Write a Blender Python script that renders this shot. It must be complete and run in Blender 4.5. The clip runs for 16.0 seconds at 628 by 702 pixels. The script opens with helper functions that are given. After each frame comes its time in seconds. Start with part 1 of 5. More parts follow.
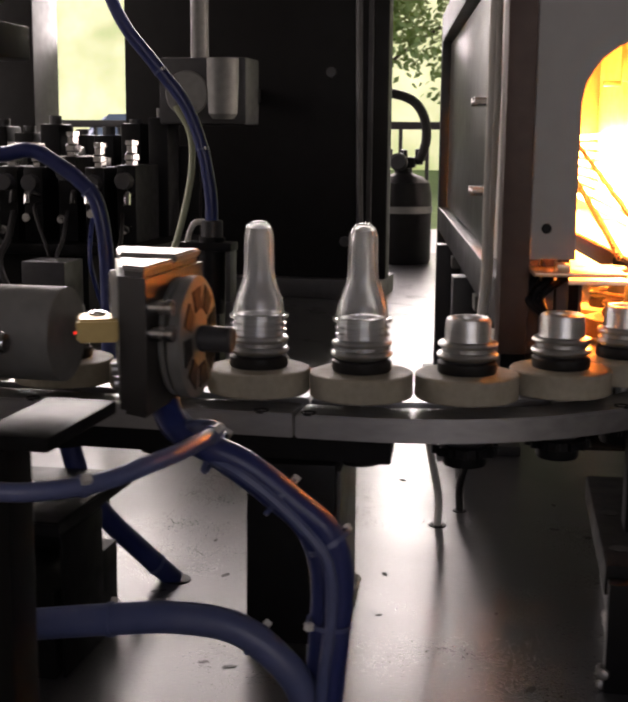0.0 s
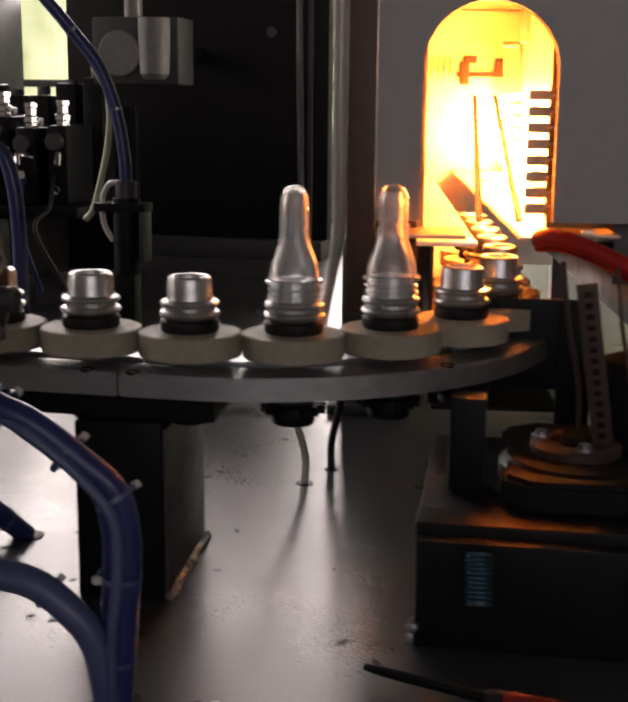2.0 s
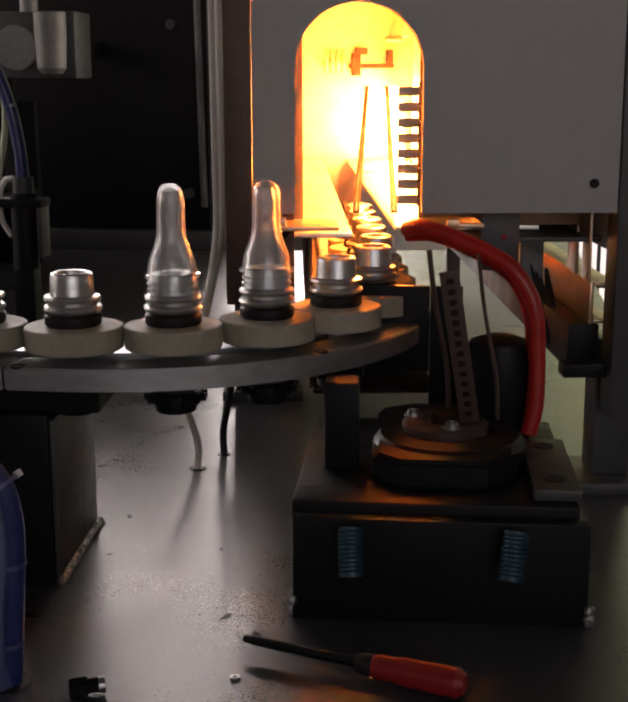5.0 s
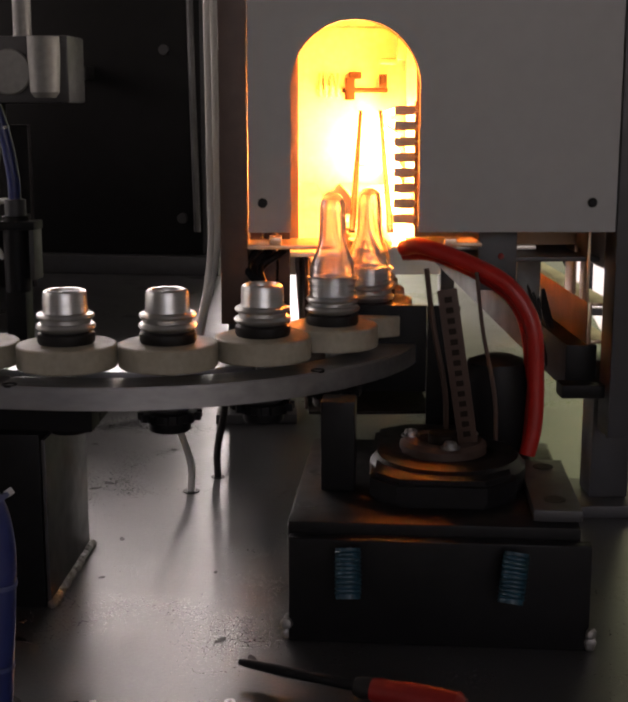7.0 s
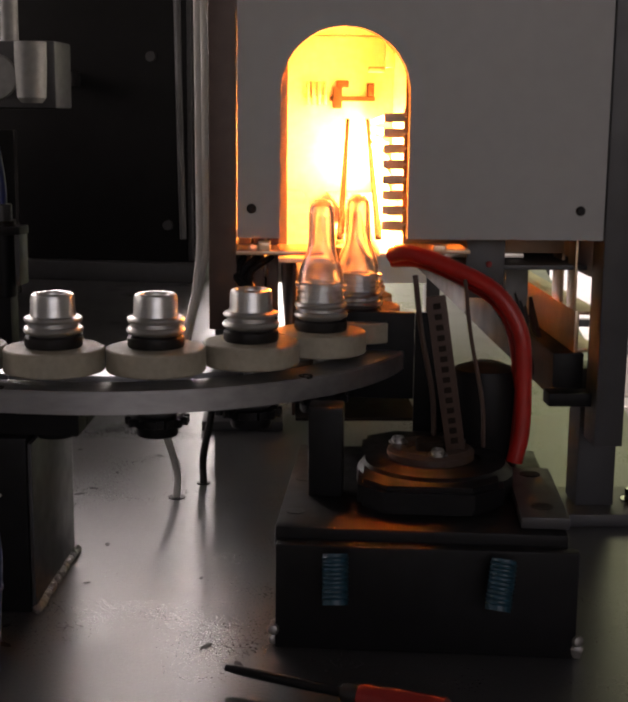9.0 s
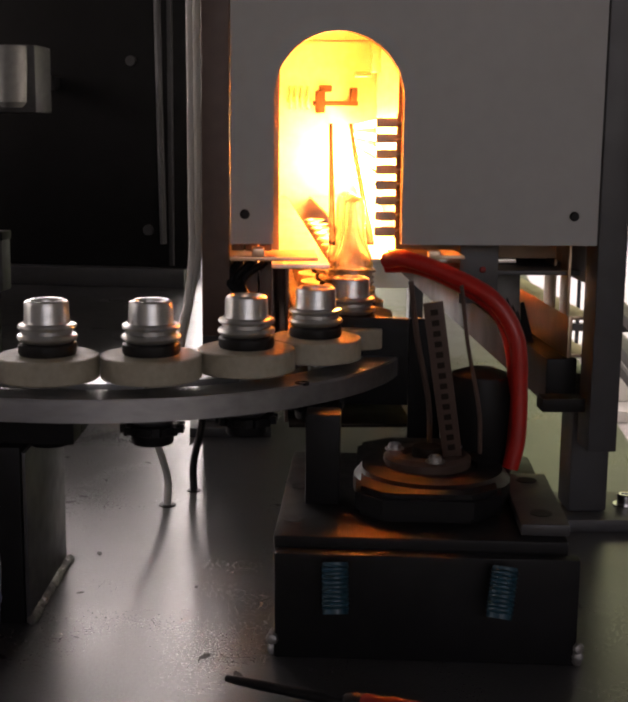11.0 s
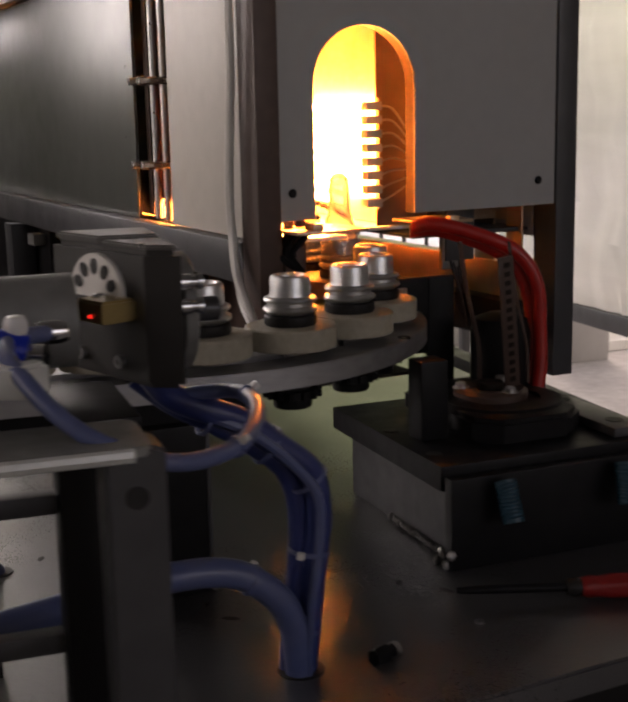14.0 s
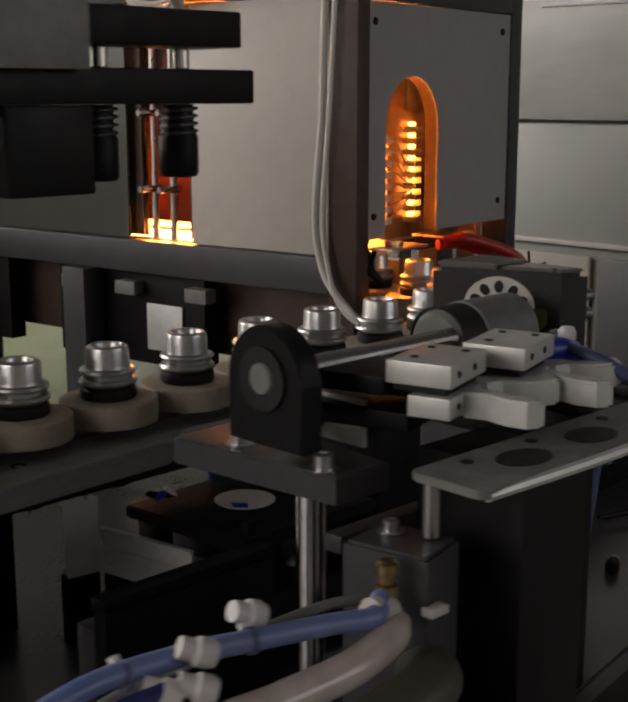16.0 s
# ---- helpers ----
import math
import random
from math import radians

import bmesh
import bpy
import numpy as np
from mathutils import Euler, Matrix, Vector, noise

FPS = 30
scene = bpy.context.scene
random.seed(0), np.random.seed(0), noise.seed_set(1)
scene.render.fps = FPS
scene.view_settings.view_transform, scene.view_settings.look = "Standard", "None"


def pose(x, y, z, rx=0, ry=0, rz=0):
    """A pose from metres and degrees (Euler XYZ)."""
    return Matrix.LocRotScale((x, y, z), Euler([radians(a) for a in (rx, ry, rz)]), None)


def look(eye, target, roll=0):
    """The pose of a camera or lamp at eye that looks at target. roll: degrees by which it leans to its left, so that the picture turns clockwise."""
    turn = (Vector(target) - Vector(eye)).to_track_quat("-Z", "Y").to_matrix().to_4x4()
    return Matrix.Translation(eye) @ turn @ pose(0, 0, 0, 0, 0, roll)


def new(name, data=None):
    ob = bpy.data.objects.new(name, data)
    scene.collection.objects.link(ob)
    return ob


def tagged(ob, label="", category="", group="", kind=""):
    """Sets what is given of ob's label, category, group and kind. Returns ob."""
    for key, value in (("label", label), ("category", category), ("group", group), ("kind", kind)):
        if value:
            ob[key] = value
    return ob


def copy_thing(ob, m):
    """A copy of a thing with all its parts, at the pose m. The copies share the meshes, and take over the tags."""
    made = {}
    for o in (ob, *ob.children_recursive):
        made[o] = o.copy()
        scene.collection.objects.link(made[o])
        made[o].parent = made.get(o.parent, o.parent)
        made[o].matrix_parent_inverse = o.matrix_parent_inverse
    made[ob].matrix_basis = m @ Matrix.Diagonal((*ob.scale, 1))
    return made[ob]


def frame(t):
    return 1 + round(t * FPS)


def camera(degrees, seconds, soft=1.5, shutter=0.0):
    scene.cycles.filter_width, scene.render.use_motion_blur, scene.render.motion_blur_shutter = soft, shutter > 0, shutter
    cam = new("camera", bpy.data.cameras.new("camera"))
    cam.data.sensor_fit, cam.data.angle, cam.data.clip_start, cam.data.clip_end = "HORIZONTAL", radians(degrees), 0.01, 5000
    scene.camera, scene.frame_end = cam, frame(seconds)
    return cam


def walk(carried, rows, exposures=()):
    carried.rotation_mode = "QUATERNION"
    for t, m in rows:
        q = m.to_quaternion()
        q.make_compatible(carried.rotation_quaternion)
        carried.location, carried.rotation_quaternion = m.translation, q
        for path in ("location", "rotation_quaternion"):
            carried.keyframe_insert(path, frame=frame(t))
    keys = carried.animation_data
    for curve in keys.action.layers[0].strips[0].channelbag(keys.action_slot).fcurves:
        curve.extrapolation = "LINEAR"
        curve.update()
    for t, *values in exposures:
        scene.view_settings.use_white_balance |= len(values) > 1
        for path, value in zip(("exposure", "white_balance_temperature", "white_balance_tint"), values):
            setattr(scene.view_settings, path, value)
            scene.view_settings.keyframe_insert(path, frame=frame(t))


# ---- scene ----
cam = camera(29.0, 16.0, soft=2.8, shutter=0.5)
PATH = [
    (0, (0.225, -0.847, 1.260), (-0.193, 1.079, 0.917), 0.5),
    (0.5, (0.282, -0.836, 1.257), (-0.192, 1.076, 0.911), 0.2),
    (1, (0.285, -0.831, 1.264), (-0.138, 1.088, 0.895), 0.2),
    (1.5, (0.300, -0.830, 1.255), (-0.092, 1.098, 0.896), 0.4),
    (2, (0.345, -0.833, 1.262), (-0.060, 1.083, 0.857), 0.6),
    (2.5, (0.431, -0.853, 1.271), (-0.044, 1.042, 0.842), -0.1),
    (3, (0.441, -0.865, 1.275), (0.006, 1.039, 0.844), -0.7),
    (3.5, (0.416, -0.868, 1.272), (0.051, 1.052, 0.849), -0.2),
    (4, (0.393, -0.870, 1.275), (0.086, 1.059, 0.846), 0.3),
    (6.5, (0.381, -0.864, 1.265), (0.117, 1.077, 0.864), -0.2),
    (7, (0.379, -0.860, 1.263), (0.117, 1.085, 0.883), 0.0),
    (7.5, (0.376, -0.859, 1.262), (0.122, 1.091, 0.893), 0.1),
    (8, (0.375, -0.860, 1.261), (0.128, 1.092, 0.896), 0.2),
    (8.5, (0.375, -0.861, 1.261), (0.135, 1.091, 0.896), 0.3),
    (9, (0.375, -0.860, 1.260), (0.140, 1.093, 0.895), 0.6),
    (11.5, (0.341, -0.855, 1.261), (0.186, 1.108, 0.910), 0.6),
    (12, (0.284, -0.879, 1.266), (0.264, 1.093, 0.930), 1.1),
    (12.5, (0.242, -0.894, 1.252), (0.318, 1.076, 0.919), 1.9),
    (13, (0.140, -0.959, 1.255), (0.383, 0.992, 0.889), 1.9),
    (13.2, (0.066, -0.973, 1.261), (0.415, 0.961, 0.889), -1.6),
    (13.6, (-0.043, -0.970, 1.276), (0.446, 0.929, 0.881), -2.6),
    (14, (-0.139, -0.906, 1.265), (0.486, 0.953, 0.876), -1.2),
    (14.2, (-0.193, -0.887, 1.264), (0.495, 0.950, 0.877), -0.5),
    (14.5, (-0.357, -0.900, 1.278), (0.494, 0.867, 0.884), -1.1),
    (14.8, (-0.468, -0.923, 1.302), (0.491, 0.786, 0.901), -2.6),
    (15, (-0.527, -0.916, 1.303), (0.504, 0.752, 0.913), -2.0),
    (15.5, (-0.647, -0.835, 1.309), (0.554, 0.714, 0.910), -2.1),
    (15.7, (-0.685, -0.791, 1.308), (0.581, 0.705, 0.910), -1.3),
    (16, (-0.767, -0.754, 1.319), (0.594, 0.653, 0.909), -0.0),
]
walk(cam, [(t, look(eye, target, roll)) for t, eye, target, roll in PATH], [(0.0, 0.25, 7450, 25), (3.0, 0.2, 7450, 25), (8.0, 0.28, 7450, 25), (12.8, 0.25, 7450, 25), (14.0, 0.12, 7450, 25), (14.6, 0.0, 7400, 24), (16.0, 0.05, 7250, 18)])

# ---- light ----
world = bpy.data.worlds.new("world")
scene.world = world
world.use_nodes = True
_nt = world.node_tree
_sky = _nt.nodes.new("ShaderNodeTexSky")
_sky.sky_type = "NISHITA"
_sky.sun_disc = False
_sky.sun_elevation, _sky.sun_rotation = radians(52), radians(20)
_sky.air_density, _sky.dust_density = 1.0, 3.0
_nt.links.new(_sky.outputs[0], _nt.nodes["Background"].inputs[0])
_nt.nodes["Background"].inputs[1].default_value = 0.27


def lamp(name, kind, energy, color, matrix, **more):
    data = bpy.data.lights.new(name, kind)
    data.energy, data.color = energy, color
    if kind == "AREA":
        data.shape, data.size, data.size_y = "RECTANGLE", more["size"], more["size_y"]
    else:
        data.angle = more["angle"]
    ob = new(name, data)
    ob.matrix_world = matrix
    return ob


lamp("sun", "SUN", 1.5, (1.0, 0.96, 0.9), look((3, 9, 12), (0, 0, 0)), angle=radians(10))
# daylight of the open back side and of the window row beside the machine
lamp("daylight_back", "AREA", 190, (0.94, 0.97, 1.0), look((-1.7, 4.2, 2.3), (-0.6, 0.0, 1.2)), size=3.2, size_y=1.3)
lamp("daylight_side", "AREA", 48, (1.0, 0.95, 0.87), look((-3.9, 0.6, 2.3), (0.0, 0.3, 1.0)), size=3.2, size_y=1.6)


# Added fill lamp in an unseen front opening, lifts the machine's front faces.
lamp("fill_front", "AREA", 14, (1.0, 0.92, 0.82), look((1.9, -3.9, 2.2), (0.2, 0.2, 1.1)), size=3.0, size_y=1.5)


# Lamp added in the right wall to backlight the plastic sheet.
lamp("sheet_backlight", "AREA", 190, (1.0, 0.95, 0.88), look((5.8, 2.4, 2.1), (1.0, 1.6, 1.3)), size=3.0, size_y=1.6)


# ---- materials ----
def mat(name, color, rough=0.5, metal=0.0, grain=0.0, size=40.0, color2=None, bump=0.0, wear=0.0, stretch=(1, 1, 1), emit=None, strength=0.0, trans=0.0, ior=1.45, coat=0.0, spread=0.12, island=0.0, spec=0.5):
    m = bpy.data.materials.new(name)
    m.use_nodes = True
    nt = m.node_tree
    b = nt.nodes["Principled BSDF"]
    b.inputs["Base Color"].default_value = (*color, 1)
    b.inputs["Roughness"].default_value = rough
    b.inputs["Metallic"].default_value = metal
    b.inputs["Specular IOR Level"].default_value = spec
    b.inputs["Transmission Weight"].default_value = trans
    b.inputs["IOR"].default_value = ior
    b.inputs["Coat Weight"].default_value = coat
    if emit:
        b.inputs["Emission Color"].default_value = (*emit, 1)
        b.inputs["Emission Strength"].default_value = strength
    if grain or bump or wear:
        tc = nt.nodes.new("ShaderNodeTexCoord")
        mp = nt.nodes.new("ShaderNodeMapping")
        mp.inputs["Scale"].default_value = stretch
        nt.links.new(tc.outputs["Object"], mp.inputs[0])
        fine = nt.nodes.new("ShaderNodeTexNoise")
        fine.inputs["Scale"].default_value = size
        fine.inputs["Detail"].default_value = 5
        nt.links.new(mp.outputs[0], fine.inputs["Vector"])
        big = nt.nodes.new("ShaderNodeTexNoise")
        big.inputs["Scale"].default_value = size * spread
        big.inputs["Detail"].default_value = 4
        nt.links.new(mp.outputs[0], big.inputs["Vector"])
        mixf = nt.nodes.new("ShaderNodeMath")
        mixf.operation = "MULTIPLY_ADD"
        mixf.inputs[1].default_value = 0.5
        nt.links.new(fine.outputs[0], mixf.inputs[0])
        half = nt.nodes.new("ShaderNodeMath")
        half.operation = "MULTIPLY"
        half.inputs[1].default_value = 0.5
        nt.links.new(big.outputs[0], half.inputs[0])
        nt.links.new(half.outputs[0], mixf.inputs[2])
        ramp = nt.nodes.new("ShaderNodeMapRange")
        ramp.inputs["From Min"].default_value, ramp.inputs["From Max"].default_value = 0.33, 0.67
        nt.links.new(mixf.outputs[0], ramp.inputs["Value"])
        mx = nt.nodes.new("ShaderNodeMix")
        mx.data_type = "RGBA"
        other = color2 or tuple(c * (1 - grain) for c in color)
        mx.inputs["A"].default_value = (*color, 1)
        mx.inputs["B"].default_value = (*other, 1)
        nt.links.new(ramp.outputs[0], mx.inputs["Factor"])
        nt.links.new(mx.outputs["Result"], b.inputs["Base Color"])
        rr = nt.nodes.new("ShaderNodeMapRange")
        rr.inputs["From Min"].default_value, rr.inputs["From Max"].default_value = 0.3, 0.7
        rr.inputs["To Min"].default_value = max(0.03, rough - 0.6 * (wear or 0.15))
        rr.inputs["To Max"].default_value = min(1.0, rough + 0.6 * (wear or 0.15))
        nt.links.new(mixf.outputs[0], rr.inputs["Value"])
        nt.links.new(rr.outputs[0], b.inputs["Roughness"])
        if bump:
            bp = nt.nodes.new("ShaderNodeBump")
            bp.inputs["Strength"].default_value = bump
            bp.inputs["Distance"].default_value = 0.0008
            nt.links.new(fine.outputs[0], bp.inputs["Height"])
            nt.links.new(bp.outputs[0], b.inputs["Normal"])
    return m


M = {}
M["steel_table"] = mat("table_enamel", (0.040, 0.040, 0.043), 0.31, 0.0, 0.35, 420, bump=0.24, wear=0.12, spread=0.02, spec=1.0)
M["alu"] = mat("mandrel_aluminium", (0.50, 0.50, 0.49), 0.33, 0.9, 0.15, 90, wear=0.12, stretch=(1, 1, 8), spread=0.3)
M["plate"] = mat("rail_aluminium", (0.42, 0.42, 0.43), 0.40, 0.9, 0.3, 120, wear=0.14, bump=0.15, stretch=(0.3, 1, 1))
M["disc"] = mat("bakelite_disc", (0.34, 0.305, 0.235), 0.62, 0.0, 0.3, 160, bump=0.12, wear=0.1, spread=0.06)
M["rubber"] = mat("black_rubber", (0.012, 0.011, 0.011), 0.55, 0.0, 0.4, 200, bump=0.2, spec=0.35)
M["black"] = mat("black_oxide_steel", (0.009, 0.009, 0.010), 0.44, 0.0, 0.45, 60, bump=0.15, wear=0.2, spread=0.1, spec=0.16)
M["blackpaint"] = mat("black_paint", (0.008, 0.0075, 0.008), 0.46, 0.0, 0.4, 25, bump=0.1, wear=0.2, spec=0.18)
M["darkgrey"] = mat("dark_grey_steel", (0.055, 0.055, 0.058), 0.45, 0.3, 0.3, 60, bump=0.1, wear=0.15)
M["grey"] = mat("grey_cast", (0.19, 0.19, 0.18), 0.55, 0.2, 0.3, 80, bump=0.2, wear=0.12)
# Brown partly stands in for the lamps' red light on parts near the mouth.
M["brown"] = mat("brown_tinted_steel", (0.075, 0.045, 0.035), 0.5, 0.2, 0.35, 50, bump=0.15, wear=0.15)
M["ovenpaint"] = mat("grey_oven_paint", (0.30, 0.295, 0.29), 0.48, 0.0, 0.10, 60, bump=0.12, wear=0.08, spread=0.05)
M["ovengrey"] = mat("glossy_grey_panel", (0.075, 0.080, 0.070), 0.33, 0.05, 0.15, 30, bump=0.05, wear=0.1, spread=0.05)
M["ovenside"] = mat("pale_oven_panel", (0.46, 0.43, 0.38), 0.5, 0.0, 0.10, 45, bump=0.08, wear=0.08, spread=0.05)
M["frame"] = mat("frame_paint", (0.05, 0.05, 0.053), 0.42, 0.1, 0.25, 40, bump=0.1, wear=0.12)
M["blue_hose"] = mat("blue_hose", (0.008, 0.017, 0.095), 0.34, 0.0, 0.35, 60, bump=0.1, wear=0.15, color2=(0.025, 0.035, 0.12))
M["grey_hose"] = mat("grey_blue_hose", (0.085, 0.10, 0.19), 0.40, 0.0, 0.4, 50, bump=0.1, wear=0.15, color2=(0.05, 0.07, 0.17))
M["blue_pale"] = mat("pale_blue_hose", (0.09, 0.15, 0.36), 0.36, 0.0, 0.3, 60, wear=0.12, color2=(0.16, 0.20, 0.36))
M["pale_tube"] = mat("pale_tube", (0.52, 0.50, 0.46), 0.4, 0.0, 0.15, 60, wear=0.1)
M["tie"] = mat("nylon_tie", (0.55, 0.54, 0.52), 0.45, 0.0, 0.1, 200, wear=0.1)
M["red"] = mat("red_silicone_sleeve", (0.42, 0.016, 0.011), 0.36, 0.0, 0.3, 70, bump=0.1, wear=0.12)
M["redplastic"] = mat("red_handle_plastic", (0.26, 0.014, 0.012), 0.34, 0.0, 0.25, 120, wear=0.12)
M["teal"] = mat("teal_spring", (0.008, 0.048, 0.075), 0.45, 0.0, 0.3, 90, bump=0.1, wear=0.12)
M["brass"] = mat("brass", (0.40, 0.30, 0.14), 0.35, 1.0, 0.25, 120, wear=0.15)
M["chrome"] = mat("polished_steel", (0.62, 0.62, 0.62), 0.18, 1.0, 0.15, 80, wear=0.12)
M["housing"] = mat("housing_paint", (0.020, 0.018, 0.017), 0.42, 0.0, 0.3, 45, bump=0.12, wear=0.2)
M["blue_plastic"] = mat("blue_fitting", (0.006, 0.025, 0.33), 0.32, 0.0, 0.1, 80)
M["olive_hose"] = mat("olive_hose", (0.075, 0.075, 0.055), 0.42, 0.0, 0.4, 40, bump=0.1, wear=0.2)
M["clear_hose"] = mat("clear_hose", (0.62, 0.58, 0.53), 0.22, 0.0, 0.25, 40, wear=0.15, color2=(0.40, 0.30, 0.26), coat=0.5)
M["dull_plate"] = mat("worn_steel_plate", (0.15, 0.145, 0.14), 0.33, 0.7, 0.3, 60, bump=0.1, wear=0.15)
M["steel"] = mat("bright_steel", (0.45, 0.45, 0.45), 0.34, 1.0, 0.25, 120, wear=0.14)
M["white_block"] = mat("anodised_gripper", (0.62, 0.63, 0.60), 0.42, 0.5, 0.15, 120, bump=0.06, wear=0.1)
M["reflector"] = mat("polished_reflector", (0.95, 0.92, 0.84), 0.38, 1.0, 0.12, 30, wear=0.14, color2=(0.90, 0.83, 0.68))
M["ceramic"] = mat("lamp_ceramic", (0.75, 0.72, 0.66), 0.5, 0.0, 0.1, 100, wear=0.1)
# Steel whose base tint carries the orange light of the lamps.
M["ovenskin"] = mat("oven_inner_steel", (0.55, 0.40, 0.28), 0.35, 0.9, 0.3, 40, wear=0.15)
M["lampglow"] = mat("halogen_glow", (1, 0.8, 0.5), 0.4, emit=(1.0, 0.275, 0.052), strength=280)
M["gapglow"] = mat("end_gap_glow", (1, 0.8, 0.5), 0.4, emit=(1.0, 0.30, 0.055), strength=14)
# Warm colour puts the lamps' orange light onto plain steel plates.
M["bankplate"] = mat("warm_lit_plate", (0.42, 0.29, 0.20), 0.5, 0.3, 0.3, 40, wear=0.15)
# Tint and transmission stand in for orange light on the slot's inner plate.
M["glowtint"] = mat("glow_tint_plate", (0.018, 0.0045, 0.0015), 0.55, 0.0, 0.2, 40, wear=0.1, trans=0.30, ior=1.3)
M["reveal"] = mat("heat_stained_edge", (0.035, 0.018, 0.012), 0.6, 0.0, 0.4, 80, wear=0.1, spec=0.2)
M["scorched"] = mat("scorched_steel", (0.016, 0.010, 0.007), 0.6, 0.0, 0.4, 80, wear=0.1, spec=0.2)
M["pet"] = mat("clear_preform", (0.93, 0.94, 0.94), 0.09, 0.0, trans=0.86, ior=1.45)
M["weld"] = mat("weld_bead", (0.35, 0.34, 0.33), 0.35, 0.9, 0.5, 500, bump=0.6, wear=0.2)
M["concrete"] = mat("concrete_floor", (0.30, 0.29, 0.28), 0.7, 0.0, 0.3, 18, bump=0.2, wear=0.15)
M["wall"] = mat("plaster_wall", (0.30, 0.29, 0.28), 0.8, 0.0, 0.12, 14, bump=0.15, wear=0.1)
M["ceil"] = mat("ceiling_sheet", (0.055, 0.055, 0.057), 0.8, 0.0, 0.15, 8, wear=0.1)
M["film"] = mat("milky_plastic_sheet", (0.92, 0.91, 0.87), 0.45, 0.0, 0.4, 3.2, bump=0.6, wear=0.15, stretch=(1, 0.6, 3), color2=(0.70, 0.70, 0.66), spread=0.35, trans=0.72, ior=1.2)
M["rail"] = mat("railing_paint", (0.03, 0.03, 0.033), 0.45, 0.2, 0.2, 60, wear=0.1)
M["paving"] = mat("pale_paving", (0.62, 0.61, 0.57), 0.75, 0.0, 0.15, 6, wear=0.1)
M["grassland"] = mat("grass_ground", (0.12, 0.19, 0.05), 0.9, 0.0, 0.5, 8, bump=0.4, wear=0.1)
M["carpaint"] = mat("white_car_paint", (0.75, 0.76, 0.78), 0.25, 0.0, 0.05, 20, coat=0.6, wear=0.05)
M["carglass"] = mat("car_glass", (0.05, 0.08, 0.10), 0.08, 0.0, 0.1, 20, wear=0.04)
M["leaf"] = mat("foliage", (0.20, 0.30, 0.07), 0.7, 0.0, 0.6, 1.5, color2=(0.34, 0.38, 0.13), wear=0.1)
M["bark"] = mat("bark", (0.14, 0.10, 0.07), 0.9, 0.0, 0.4, 20, bump=0.6)
M["label"] = mat("printed_label", (0.62, 0.60, 0.56), 0.5, 0.0, 0.1, 60, wear=0.1)
# Distant woodland glows on its own in place of daylight falling on it.
M["distance"] = mat("self_lit_woodland", (0.3, 0.4, 0.15), 0.9, 0.0, 0.4, 0.35, color2=(0.6, 0.62, 0.4), wear=0.1, emit=(0.62, 0.72, 0.36), strength=1.0, spread=0.3)
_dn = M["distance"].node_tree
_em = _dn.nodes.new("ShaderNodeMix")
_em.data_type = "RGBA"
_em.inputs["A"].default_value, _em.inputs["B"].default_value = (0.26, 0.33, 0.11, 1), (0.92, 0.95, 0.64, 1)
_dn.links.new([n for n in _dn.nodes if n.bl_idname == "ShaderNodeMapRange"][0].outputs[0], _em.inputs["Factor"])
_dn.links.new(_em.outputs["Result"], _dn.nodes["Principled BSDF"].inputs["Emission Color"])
M["wrap"] = mat("grey_wrapping", (0.30, 0.30, 0.28), 0.4, 0.0, 0.3, 6, bump=0.4, wear=0.15, stretch=(1, 1, 3))
M["led"] = mat("red_indicator", (0.5, 0.02, 0.02), 0.3, emit=(1, 0.03, 0.02), strength=1.5)
M["green_tube"] = mat("yellow_green_tube", (0.42, 0.45, 0.30), 0.4, 0.0, 0.15, 60, wear=0.1)
M["screen"] = mat("pale_machine_panel", (0.20, 0.205, 0.185), 0.45, 0.0, 0.12, 8, wear=0.1)


# ---- building blocks ----
def finish(bm, smooth=True):
    bmesh.ops.recalc_face_normals(bm, faces=bm.faces)
    if smooth:
        for f in bm.faces:
            f.smooth = True
        for e in bm.edges:
            if len(e.link_faces) == 2 and e.calc_face_angle(0) > 0.6:
                e.smooth = False
    return bm


def part(name, bm, material, parent=None, label="", matrix=None):
    mesh = bpy.data.meshes.new(name)
    finish(bm)
    bm.to_mesh(mesh)
    bm.free()
    mesh.materials.append(M[material])
    ob = new(name, mesh)
    if parent:
        ob.parent = parent
    if matrix is not None:
        ob.matrix_basis = matrix
    if label:
        tagged(ob, label)
    return ob


def thing(name, label, category, matrix=None, group="", kind=""):
    ob = new(name)
    ob.empty_display_size = 0.05
    if matrix is not None:
        ob.matrix_basis = matrix
    return tagged(ob, label, category, group, kind)


def box(x0, x1, y0, y1, z0, z1, bevel=0.0015, m=None, bm=None):
    own = bmesh.new()
    bmesh.ops.create_cube(own, size=1)
    for v in own.verts:
        v.co = Vector((x0 + (v.co.x + 0.5) * (x1 - x0), y0 + (v.co.y + 0.5) * (y1 - y0), z0 + (v.co.z + 0.5) * (z1 - z0)))
    if bevel:
        bmesh.ops.bevel(own, geom=own.edges[:], offset=bevel, segments=2, affect="EDGES", profile=0.6)
    if m is not None:
        bmesh.ops.transform(own, matrix=m, verts=own.verts)
    return joined(bm, own)


